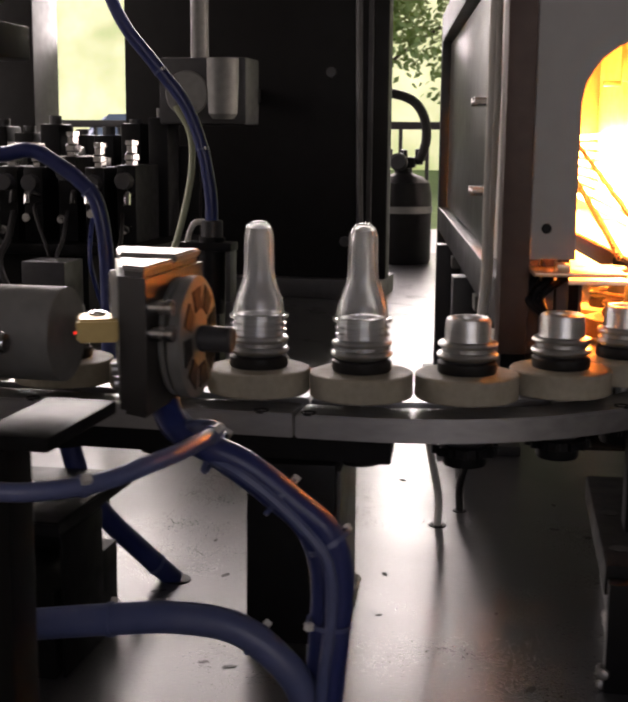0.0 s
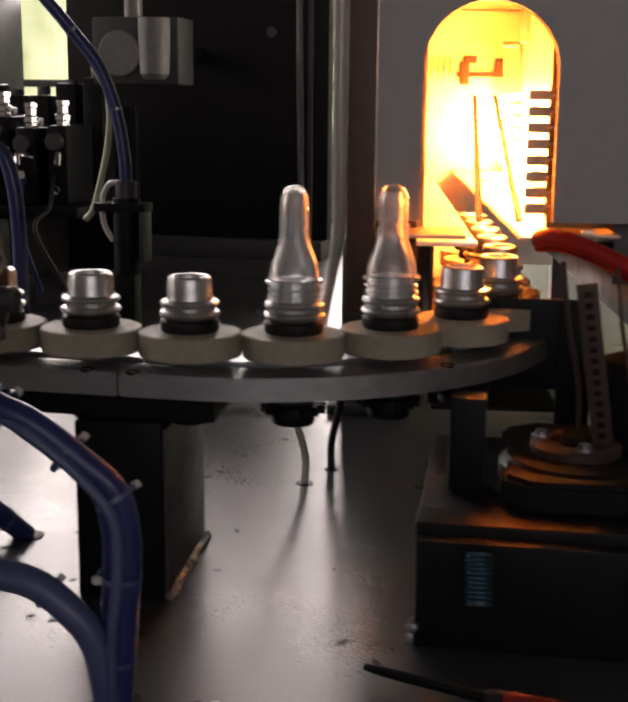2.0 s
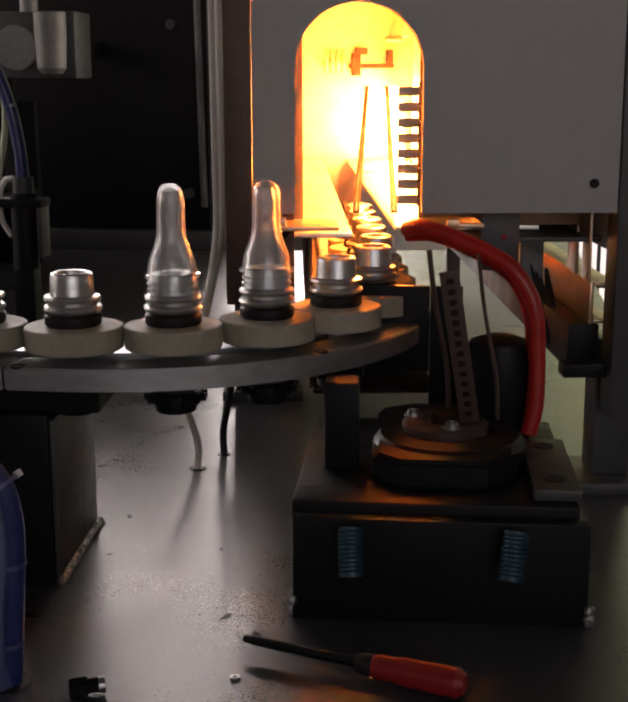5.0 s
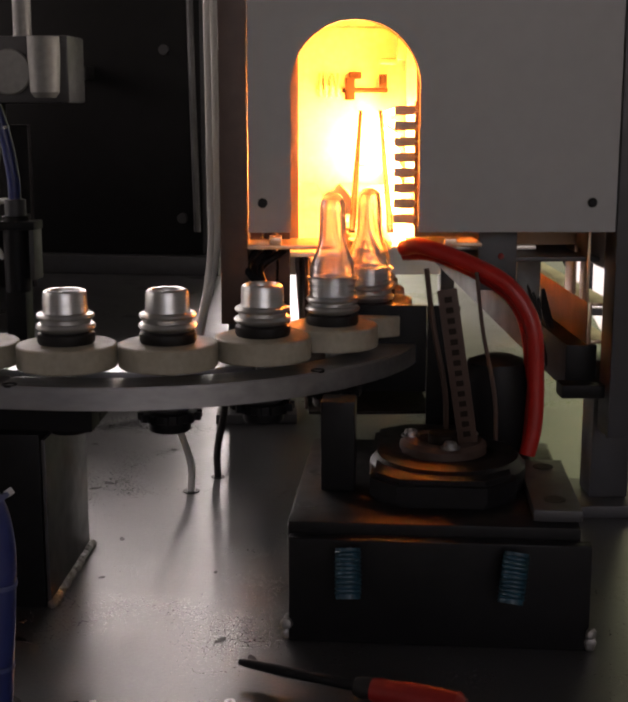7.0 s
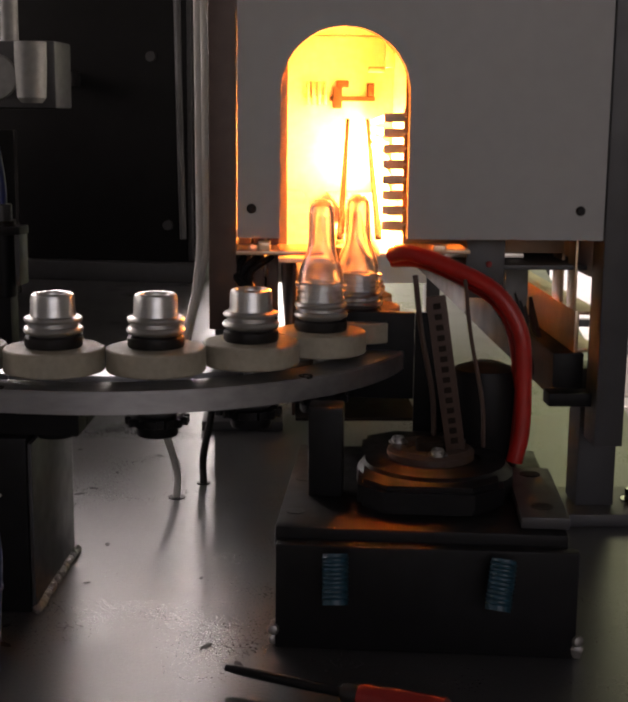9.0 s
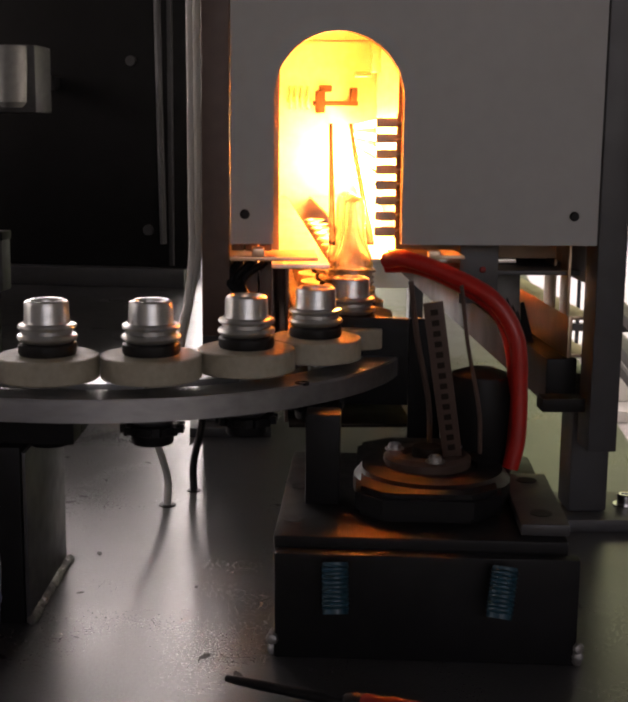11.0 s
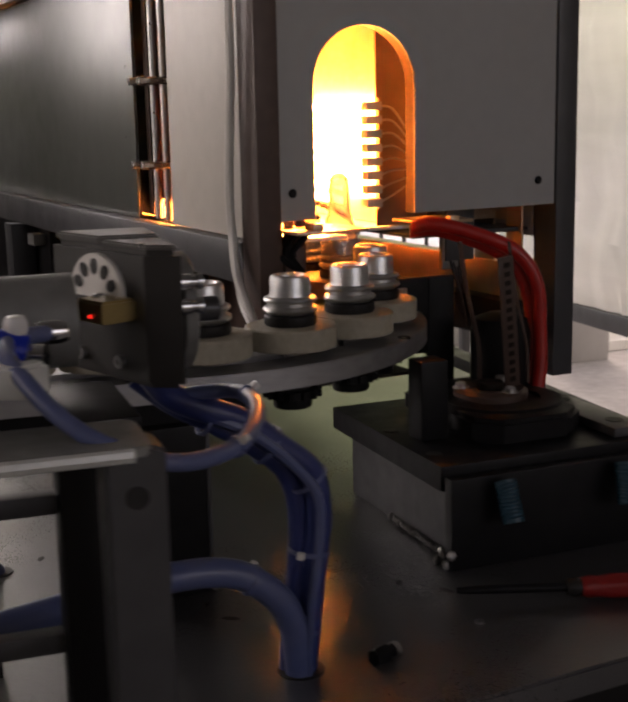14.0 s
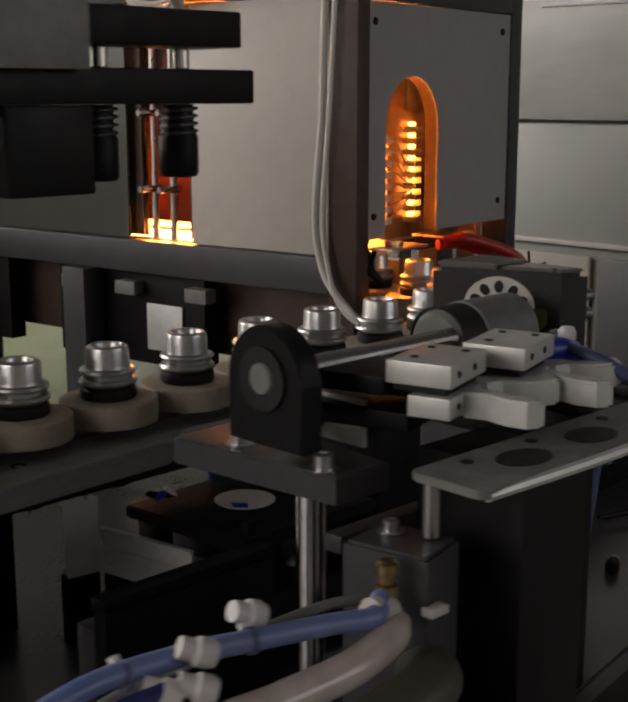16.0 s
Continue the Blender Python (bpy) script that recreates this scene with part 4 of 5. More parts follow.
# ---- the transfer station at the loading side ----
def transfer_station():
    t = thing("transfer_bracket", "black bracket plate with a bearing block beside the chain", "bracket")
    part("bracket_plate", slab([(-0.320, -0.165), (-0.306, -0.295), (-0.262, -0.295), (-0.255, -0.20), (-0.258, -0.160)], 1.093, 1.110, bevel=0.0012), "darkgrey", t)
    part("loading_plate", slab([(-0.75, -0.0465), (-0.75, -0.114), (-0.345, -0.0775), (-0.25, -0.069), (-0.22, -0.0465)], 1.056, 1.073, bevel=0.0012), "plate", t, "brushed plate beside the chain")
    part("silver_post", cyl(0.0098, TZ, 1.0925, 24, pose(-0.264, -0.231, 0)), "chrome", t, "polished round steel post")
    bm = slab([(-0.30, 1.1105), (-0.30, 1.150)] + [(-0.268 - 0.032 * math.cos(math.pi * k / 14), 1.150 + 0.032 * math.sin(math.pi * k / 14)) for k in range(15)] + [(-0.236, 1.1105)], 0.0, 0.016, pose(0, 0, 0, 90) @ pose(0, 0, 0), bevel=0.0012)
    bmesh.ops.transform(bm, matrix=pose(-0.314, -0.244, 0.009, 0, 0, 90) @ pose(0.268, 0, -0.009) @ pose(0, 0, 0.009), verts=bm.verts)
    blk = part("bearing_block", bm, "black", t, "black bearing block with a round end")
    part("bearing", lathe([(0.010, -0.001), (0.019, -0.001), (0.019, 0.002), (0.017, 0.003), (0.010, 0.003)], 30, pose(-0.3155, -0.244, 1.160) @ along("x"), close=True), "rubber", blk, matrix=Matrix())
    part("bearing_core", cyl(0.0095, -0.002, 0.002, 24, pose(-0.3155, -0.244, 1.160) @ along("x")), "grey", blk, matrix=Matrix())
    for y in (-0.279, -0.206):
        part("bolt", bolt(0.006, 0.010, pose(-0.300, y, 1.1102)), "steel", t)
    part("rear_block", box(-0.2495, -0.205, -0.225, -0.150, 1.1105, 1.138, 0.0015), "grey", t)
    part("square_plate", box(-0.2535, -0.250, -0.266, -0.185, 1.1105, 1.140, 0.0008), "white_block", t, "pale plate with a square hole")
    part("socket", cyl(0.009, 0, 0.016, 20, pose(-0.2535, -0.224, 1.124) @ along("x") @ pose(0, 0, -0.010)), "rubber", t)

    s = thing("swing_shaft", "steel swing shaft with a grey rotary actuator", "actuator")
    part("shaft", cyl(0.0075, -0.30, -0.136, 20, pose(0, -0.236, 1.158) @ along("x")), "steel", s)
    part("actuator", lathe([(0, -0.136), (0.020, -0.136), (0.024, -0.132), (0.024, -0.108), (0.0265, -0.107), (0.0265, -0.052), (0, -0.052)], 36, pose(0, -0.222, 1.152) @ along("x")), "grey", s, "grey cylindrical rotary actuator")
    part("collar", lathe([(0.0245, -0.134), (0.0256, -0.134), (0.0256, -0.109), (0.0245, -0.109)], 36, pose(0, -0.222, 1.152) @ along("x"), close=True), "rubber", s)
    # the tall housing has a skewed front; bx runs along it
    bx = pose(-0.052, -0.148, 0, 0, 0, -66.7)
    plan = [(-0.052, -0.148), (-0.014, -0.240), (0.005, -0.250), (0.005, -0.150)]
    b = part("housing", slab(plan, 1.112, 1.1905, bevel=0.003), "housing", s, "black actuator housing")
    part("top_plate", slab([(-0.050, -0.150), (-0.032, -0.193), (0.004, -0.196), (0.004, -0.152)], 1.1907, 1.1955, bevel=0.0012), "dull_plate", b, "scuffed dark steel top plate", matrix=Matrix())
    part("top_plate", slab([(-0.031, -0.196), (-0.013, -0.239), (0.004, -0.248), (0.004, -0.199)], 1.1907, 1.1935, bevel=0.0012), "dull_plate", b, "scuffed dark steel top plate", matrix=Matrix())
    part("foot_beam", box(-0.072, -0.030, -0.299, -0.205, 1.104, 1.1117, 0.0015), "blackpaint", b, matrix=Matrix())
    part("pedestal", box(-0.074, -0.052, -0.300, -0.270, TZ - 0.02, 1.1037, 0.002), "blackpaint", s, "tall black pedestal bar")
    part("nose_cap", cyl(0.0335, 0.0052, 0.0085, 40, pose(0, -0.2, 1.150) @ along("x")), "grey", s)
    hub = lathe([(0, 0.0086), (0.030, 0.0086), (0.0345, 0.011), (0.0345, 0.0175), (0.033, 0.0185), (0.0, 0.0185)], 44, pose(0, -0.2, 1.150) @ along("x"))
    h = part("hub_disc", hub, "grey", s, "round grey hub plate")
    for k in range(8):
        part("hub_slot", slab([(0.016, -0.005), (0.028, -0.0075), (0.029, 0.0075), (0.016, 0.005)], 0.0186, 0.0194, pose(0, -0.2, 1.150) @ along("x") @ pose(0, 0, 0, 0, 0, 45 * k + 12)), "rubber", h, matrix=Matrix())
    part("hub_shaft", cyl(0.0075, 0.0187, 0.038, 18, pose(0, -0.2, 1.149) @ along("x")), "darkgrey", s)
    # half-round notched plate on the front face
    fb = bx @ pose(0.053, -0.0005, 1.164, 90)
    rim = [(0.027 * math.cos(radians(9 * k)), 0.022 * math.sin(radians(9 * k))) for k in range(21)]
    crown = part("half_disc", slab(rim + [(-0.027, -0.004), (0.027, -0.004)], 0.0, 0.004, fb, bevel=0.0006), "label", s, "pale half-round plate with notches")
    for k in range(5):
        a = radians(18 + 36 * k)
        part("notch", slab([(0.0036 * math.cos(radians(30 * q)), 0.0048 * math.sin(radians(30 * q))) for q in range(12)], 0.0041, 0.0047, fb @ pose(0.0185 * math.cos(a), 0.0145 * math.sin(a), 0, 0, 0, math.degrees(a) - 90)), "rubber", crown, matrix=Matrix())
    for x, z, r in ((0.030, 1.124, 0.004), (0.072, 1.124, 0.004)):
        part("cap_screw", lathe([(0, 0), (r, 0), (r, 0.004), (r * 0.5, 0.004), (r * 0.5, 0.002), (0, 0.002)], 14, bx @ pose(x, 0, z, 90)), "steel", s)
    sensor = part("sensor", slab([(0.062, -0.024), (0.090, -0.024), (0.090, -0.0005), (0.062, -0.0005)], 1.150, 1.163, bx, bevel=0.0015), "brass", s, "small brass sensor")
    part("indicator", lathe([(0, 0), (0.0011, 0), (0.0008, 0.0008), (0, 0.0011)], 10, bx @ pose(0.078, -0.0242, 1.154, 90)), "led", sensor, "lit red indicator", matrix=Matrix())
    part("sensor_screw", bolt(0.0032, 0.002, bx @ pose(0.070, -0.012, 1.1632)), "chrome", sensor, matrix=Matrix())
    for y, z in ((-0.244, 1.172), (-0.243, 1.158)):
        part("fitting", lathe([(0, 0), (0.0045, 0), (0.0045, 0.006), (0.0034, 0.007), (0.0034, 0.009), (0.0045, 0.010), (0.0045, 0.013), (0, 0.013)], 14, pose(0.0052, y, z) @ along("x")), "chrome", s)

    # the swing arms and grippers
    for k, x in enumerate((-0.258, -0.188)):
        g = thing("gripper", "pale anodised two-jaw gripper on a black arm", "gripper", pose(x, -0.290, 1.137, 0, 0, 17), group="transfer grippers")
        part("arm", box(0.006, 0.046, -0.010, 0.075, -0.012, 0.0, 0.0015), "black", g)
        part("arm_plate", box(0.000, 0.054, 0.003, 0.070, 0.0105, 0.022, 0.0015), "black", g)
        part("body", box(0.0, 0.056, -0.039, 0.002, 0.019, 0.033, 0.0012), "white_block", g)
        part("lower_body", box(0.0, 0.048, -0.039, -0.012, 0.0005, 0.0135, 0.0012), "white_block", g)
        part("core", box(0.006, 0.052, -0.034, 0.0, 0.0138, 0.0187, 0.0005), "rubber", g)
        for hx, hy in ((0.014, -0.010), (0.044, -0.008), (0.044, -0.030)):
            part("screw_hole", cyl(0.0026, 0.0331, 0.0337, 12, pose(hx, hy, 0), bevel=0.0001), "rubber", g)
        for hx in (0.012, 0.036):
            part("screw_hole", cyl(0.0022, 0, 0.0007, 12, pose(hx, -0.0391, 0.007, 90), bevel=0.0001), "rubber", g)
            part("screw_hole", cyl(0.0022, 0, 0.0007, 12, pose(hx, -0.0391, 0.026, 90), bevel=0.0001), "rubber", g)
        left = [(0.020, -0.037), (0.036, -0.037), (0.034, -0.055), (0.028, -0.066), (0.030, -0.080), (0.020, -0.088), (0.013, -0.080), (0.014, -0.066), (0.021, -0.052)]
        right = [(0.046, -0.030), (0.060, -0.026), (0.070, -0.038), (0.070, -0.050), (0.080, -0.062), (0.090, -0.062), (0.092, -0.072), (0.078, -0.078), (0.062, -0.066), (0.056, -0.050), (0.046, -0.044)]
        for outline in (left, right):
            part("jaw", slab(outline, -0.002, 0.0140, bevel=0.0018), "white_block", g, "curved gripper jaw")
    c = thing("chute_plate", "worn grey steel plate with two round holes on black columns", "plate")
    n = 6
    ring = []
    for cx, cy, a0 in ((-0.048, -0.380, -90), (-0.048, -0.342, 0), (-0.283, -0.342, 90), (-0.283, -0.380, 180)):
        ring += [(cx + 0.008 * math.cos(radians(a0 + 90 * k / n)), cy + 0.008 * math.sin(radians(a0 + 90 * k / n))) for k in range(n + 1)]
    part("plate", slab(ring, 1.115, 1.120, bevel=0.0008), "grey", c, "worn grey plate")
    for x in (-0.225, -0.158):
        part("round_hole", slab([(x + 0.020 * math.cos(radians(15 * k)), -0.364 + 0.0135 * math.sin(radians(15 * k))) for k in range(24)], 1.1201, 1.1206), "rubber", c)
    for x in (-0.255, -0.195, -0.12):
        part("screw_hole", cyl(0.004, 1.1201, 1.1206, 14, pose(x, -0.347, 0), bevel=0.0001), "rubber", c)
    part("rolled_rim", tube([(-0.285, -0.385, 1.1165), (-0.20, -0.3885, 1.1165), (-0.12, -0.3885, 1.1165), (-0.05, -0.3885, 1.1165)], 0.0035, 8, 4), "white_block", c, "bright worn rim")
    part("column", box(-0.235, -0.172, -0.372, -0.2935, 0.12, 1.1145, 0.002), "blackpaint", c)
    for z in (1.062, 0.985, 0.935):
        part("tie_bar", box(-0.30, -0.0745, -0.293, -0.280, z, z + 0.011, 0.0015), "darkgrey", c)
    for x, y in ((-0.049, -0.386),):
        u = part("upright", slab([(-0.014, 0)] + [(0.0 - 0.014 * math.cos(math.pi * k / 10), 0.236 + 0.004 * math.sin(math.pi * k / 10)) for k in range(11)] + [(0.014, 0)], -0.028, 0.0, pose(x, y, TZ - 0.02, 90), bevel=0.0015), "darkgrey", c, "dark grey upright bar with a hole")
        part("upright_hole", cyl(0.0055, 0.0001, 0.0007, 18, pose(x, y, TZ - 0.02, 90) @ pose(0, 0.216, 0), bevel=0.0001), "rubber", u)
    part("support_beam", box(-0.36, 0.06, -0.385, -0.325, 0.60, TZ - 0.06, 0.002), "blackpaint", c)
    part("threaded_rod", cyl(0.005, 1.0795, 1.1145, 14, pose(-0.276, -0.340, 0)), "steel", c)
    b = thing("valve_block", "dark grey air valve block with a brass push fitting", "valve")
    part("block", slab([(-0.313, -0.308), (-0.302, -0.360), (-0.264, -0.350), (-0.272, -0.303)], 0.86, 1.079, bevel=0.002), "darkgrey", b)
    part("fitting", lathe([(0, 0), (0.0065, 0), (0.0065, 0.007), (0.0045, 0.008), (0.0045, 0.011), (0.0062, 0.012), (0.0062, 0.018), (0.0042, 0.019), (0.0042, 0.023), (0.0058, 0.024), (0.0058, 0.030), (0.0035, 0.032), (0, 0.032)], 18, pose(-0.319, -0.346, 1.048)), "brass", b, "ringed brass push-in air fitting")
    part("elbow", tube([(-0.319, -0.346, 1.050), (-0.321, -0.349, 1.053), (-0.329, -0.351, 1.056), (-0.338, -0.352, 1.058)], 0.0075, 14, 5), "pale_tube", b, "cream hose elbow")
    part("edge_clip", box(-0.304, -0.290, -0.3655, -0.3575, 1.047, 1.052, 0.0008), "tie", b, "pale plastic clip")
    part("bolt", bolt(0.005, 0.007, pose(-0.285, -0.318, 1.0793)), "steel", b)


def trays():
    t = thing("tray_plate", "black tray plate with a pale round label under the transfer arm", "tray")
    part("plate", slab([(-0.250, -0.010), (-0.238, -0.134), (-0.10, -0.134), (-0.10, 0.0)], 1.000, 1.010, bevel=0.0012), "black", t)
    lab = part("round_label", cyl(0.024, 1.0101, 1.0106, 28, pose(-0.175, -0.064, 0), bevel=0.0001), "label", t, "pale round printed label")
    part("blue_edge", slab([(-0.020, -0.010), (-0.012, -0.018), (-0.006, -0.010), (-0.014, 0.0)], 1.0107, 1.0110, pose(-0.175, -0.064, 0)), "blue_plastic", lab, "blue printed corner", matrix=Matrix())
    part("leg", box(-0.235, -0.22, -0.030, -0.005, TZ, 0.9995, 0.001), "black", t)
    part("leg", box(-0.102, -0.1, -0.13, -0.06, TZ, 0.9995, 0.001), "black", t)
    part("cap_screw", lathe([(0, 1.0101), (0.006, 1.0101), (0.006, 1.020), (0.003, 1.020), (0.003, 1.016), (0, 1.016)], 18, pose(-0.222, -0.122, 0)), "black", t, "black socket cap screw")
    p = thing("rail_profile", "bright extruded aluminium rail beside the tray plate", "rail")
    bm = box(-0.010, 0.010, -0.045, 0.045, 0, 0.006, 0.0008)
    box(-0.010, -0.0075, -0.045, 0.045, 0.006, 0.034, 0.0006, bm=bm)
    box(-0.0118, -0.0102, -0.045, 0.045, 0.019, 0.0225, 0.0005, bm=bm)
    box(-0.0125, -0.0072, -0.045, 0.045, 0.0342, 0.037, 0.0006, bm=bm)
    box(0.0065, 0.010, -0.045, 0.045, 0.006, 0.024, 0.0006, bm=bm)
    part("channel", bm, "white_block", p)
    p.matrix_basis = pose(-0.257, -0.056, 0.963, 0, 0, 11)
    part("base_block", box(-0.010, 0.010, -0.044, 0.044, TZ - 0.963, -0.0003, 0.001), "black", p, matrix=Matrix())
    w = thing("paper_scrap", "torn pale paper sticking up beside the rail", "paper")
    edge = [(-0.015, 0.0), (0.013, 0.0), (0.016, 0.022), (0.013, 0.034), (0.016, 0.058), (0.010, 0.061), (0.006, 0.056), (0.001, 0.063), (-0.006, 0.060), (-0.015, 0.064), (-0.013, 0.045), (-0.016, 0.020)]
    part("sheet", slab(edge, 0.0, 0.0012, pose(-0.280, 0.003, 0.958, 82, 0, -8)), "label", w)
    part("tab", box(-0.292, -0.266, 0.0035, 0.020, TZ, 0.9575, 0.001), "black", w)
    f = thing("foil_scrap", "crumpled blue and silver foil scrap on the tray plate", "foil")
    rnd = random.Random(9)
    for k, m in enumerate(("chrome", "blue_plastic", "chrome", "blue_plastic", "label")):
        a = 1.3 * k
        out = [(0.010 * rnd.uniform(0.5, 1.0) * math.cos(radians(60 * q)), 0.005 * rnd.uniform(0.6, 1.2) * math.sin(radians(60 * q))) for q in range(6)]
        part("flake", slab(out, 0.0, 0.0007, pose(-0.222 + 0.007 * math.cos(a), -0.020 + 0.007 * math.sin(a), 1.0125 + 0.0012 * k, rnd.uniform(-25, 25), rnd.uniform(-20, 20), 70 * k)), m, f)
    c = thing("control_box", "black control box standing in front of the tray plate", "box")
    part("case", box(-0.366, -0.222, -0.150, -0.137, TZ, 1.000, 0.002), "blackpaint", c)
    part("lid", box(-0.367, -0.221, -0.151, -0.136, 1.0003, 1.009, 0.0015), "black", c)
    part("end_plate", box(-0.366, -0.352, -0.1365, -0.118, TZ, 0.985, 0.001), "darkgrey", c)
    k = thing("terminal_box", "black box with a pale cover on the machine bed", "box")
    part("case", box(-0.215, -0.105, -0.135, -0.02, TZ, 0.962, 0.002), "black", k)
    part("upper_case", box(-0.20, -0.13, -0.06, 0.03, 0.9625, 0.995, 0.002), "black", k)
    part("screw", bolt(0.005, 0.005, pose(-0.155, -0.1, 0.9622)), "steel", k)


def pick_arm():
    t = thing("pick_arm", "black overhead pick arm with two spring-loaded plungers", "arm")
    part("upper_bar", box(-0.52, -0.182, -0.075, -0.020, 1.353, 1.378, 0.002), "black", t)
    part("lower_bar", box(-0.52, -0.166, -0.070, -0.015, 1.314, 1.338, 0.002), "black", t)
    part("column", box(-0.372, -0.306, 0.062, 0.130, TZ, 1.305, 0.003), "blackpaint", t)
    part("head_block", box(-0.372, -0.306, -0.07, 0.130, 1.2555, 1.3135, 0.003), "blackpaint", t)
    part("rear_column", box(-0.52, -0.44, 0.055, 0.14, TZ, 1.50, 0.003), "darkgrey", t)
    part("grey_bar", box(-0.41, -0.315, -0.082, -0.0755, 1.336, 1.380, 0.001), "grey", t)
    part("carrier", box(-0.53, -0.41, -0.085, 0.0545, 1.30, 1.50, 0.003), "darkgrey", t)
    for x in (-0.284, -0.214):
        p = part("plunger", lathe([(0, 1.262), (0.013, 1.262), (0.0145, 1.265), (0.0145, 1.290), (0.0115, 1.296), (0.0115, 1.3135), (0, 1.3135)], 28, pose(x, -0.04, 0)), "black", t, "black plunger sleeve")
        part("spring", tube([(x + 0.0135 * math.cos(a), -0.04 + 0.0135 * math.sin(a), 1.290 + 0.0006 * k) for k, a in enumerate([0.7 * q for q in range(36)])], 0.0013, 6, 1, smooth=False), "darkgrey", p, matrix=Matrix())
        part("guide_pin", cyl(0.006, 1.338, 1.353, 14, pose(x, -0.045, 0)), "chrome", t)
    part("hose_guard", tube([(-0.20, -0.03, 1.376), (-0.21, 0.0, 1.43), (-0.24, 0.0, 1.46), (-0.3, 0.02, 1.49)], 0.004, 8), "pale_tube", t)


# ---- hoses ----
def ties(t, places):
    for x, y, z, r, d in places:
        m = Matrix.Translation((x, y, z)) @ Vector(d).to_track_quat("Z", "Y").to_matrix().to_4x4()
        ring = part("cable_tie", lathe([(r, -0.0014), (r + 0.0009, -0.0014), (r + 0.0009, 0.0014), (r, 0.0014)], 20, m, close=True), "grey_hose", t)
        part("tie_head", box(r, r + 0.0046, -0.002, 0.002, -0.0022, 0.0022, 0.0005, m @ pose(0, 0, 0, 0, 0, 40)), "tie", ring, "white nylon tie head", matrix=Matrix())


def hoses():
    a = thing("hose_bundle", "bundle of blue air hoses tied together with nylon ties", "hose")
    part("hose", tube([(-0.006, -0.195, 1.112), (0.006, -0.205, 1.098), (0.026, -0.21, 1.089), (0.048, -0.208, 1.079), (0.072, -0.204, 1.060), (0.094, -0.201, 1.040), (0.100, -0.198, 1.012), (0.098, -0.195, 0.98), (0.094, -0.192, 0.94), (0.090, -0.190, 0.90)], 0.0085, 14), "blue_hose", a)
    part("hose", tube([(-0.012, -0.185, 1.108), (0.010, -0.19, 1.090), (0.032, -0.196, 1.078), (0.056, -0.196, 1.062), (0.080, -0.192, 1.040), (0.089, -0.190, 1.012), (0.088, -0.188, 0.975), (0.085, -0.186, 0.94), (0.082, -0.184, 0.90)], 0.0075, 14), "blue_hose", a)
    part("thin_hose", tube([(0.030, -0.214, 1.084), (0.052, -0.216, 1.073), (0.078, -0.212, 1.05), (0.096, -0.209, 1.025), (0.097, -0.206, 0.99), (0.092, -0.204, 0.95), (0.089, -0.20, 0.90)], 0.0035, 8), "grey_hose", a)
    ties(a, [(0.028, -0.203, 1.084, 0.0125, (0.024, 0, -0.012)), (0.066, -0.201, 1.060, 0.0125, (0.024, 0, -0.019)), (0.094, -0.197, 1.034, 0.0125, (0.016, 0, -0.024)), (0.094, -0.195, 0.985, 0.0125, (-0.002, 0, -0.02)), (0.089, -0.191, 0.93, 0.012, (-0.003, 0, -0.03))])
    b = thing("grey_hose", "grey-blue air hose looping from the actuator to the grippers", "hose")
    part("hose", tube([(0.010, -0.205, 1.098), (0.032, -0.222, 1.103), (0.040, -0.25, 1.106), (0.032, -0.30, 1.106), (0.008, -0.345, 1.103), (-0.03, -0.37, 1.106), (-0.07, -0.368, 1.124), (-0.094, -0.335, 1.148), (-0.094, -0.300, 1.156), (-0.07, -0.276, 1.155)], 0.0045, 12), "grey_hose", b)
    ties(b, [(0.040, -0.25, 1.106, 0.0045, (0.05, -1, 0)), (0.008, -0.345, 1.103, 0.0045, (-0.7, -0.7, 0))])
    part("end_fitting", lathe([(0, -0.008), (0.0055, -0.008), (0.0065, -0.005), (0.0065, 0.004), (0.005, 0.008), (0, 0.008)], 14, pose(-0.07, -0.276, 1.155) @ along("x")), "chrome", b)
    c = thing("thick_hose", "thick grey-blue hose arching over the table into a hole", "hose")
    part("hose", tube([(-0.16, -0.215, 0.962), (-0.10, -0.21, 0.970), (-0.04, -0.208, 0.979), (0.005, -0.206, 0.984), (0.040, -0.204, 0.980), (0.064, -0.202, 0.964), (0.080, -0.198, 0.940), (0.086, -0.194, 0.90)], 0.0095, 14), "grey_hose", c)
    ties(c, [(-0.035, -0.208, 0.9796, 0.0095, (1, 0, 0.1)), (0.052, -0.203, 0.9735, 0.0095, (1, 0, -0.7))])
    d = thing("blue_hose", "short blue hose running into a hole in the table", "hose")
    part("hose", tube([(-0.155, 0.0, 1.05), (-0.145, 0.005, 1.0), (-0.130, 0.02, 0.965), (-0.110, 0.045, 0.930), (-0.090, 0.066, 0.90)], 0.0085, 14), "blue_hose", d)
    ties(d, [(-0.101, 0.053, 0.917, 0.0085, (0.5, 0.5, -0.6))])
    e = thing("valve_hose", "blue and white air hoses from the valve block", "hose")
    part("blue_hose", tube([(-0.324, -0.347, 1.060), (-0.339, -0.356, 1.057), (-0.365, -0.35, 1.059), (-0.41, -0.341, 1.062), (-0.45, -0.335, 1.065), (-0.51, -0.335, 1.066), (-0.57, -0.34, 1.045), (-0.62, -0.345, 0.98), (-0.63, -0.345, 0.90)], 0.0056, 12), "blue_pale", e)
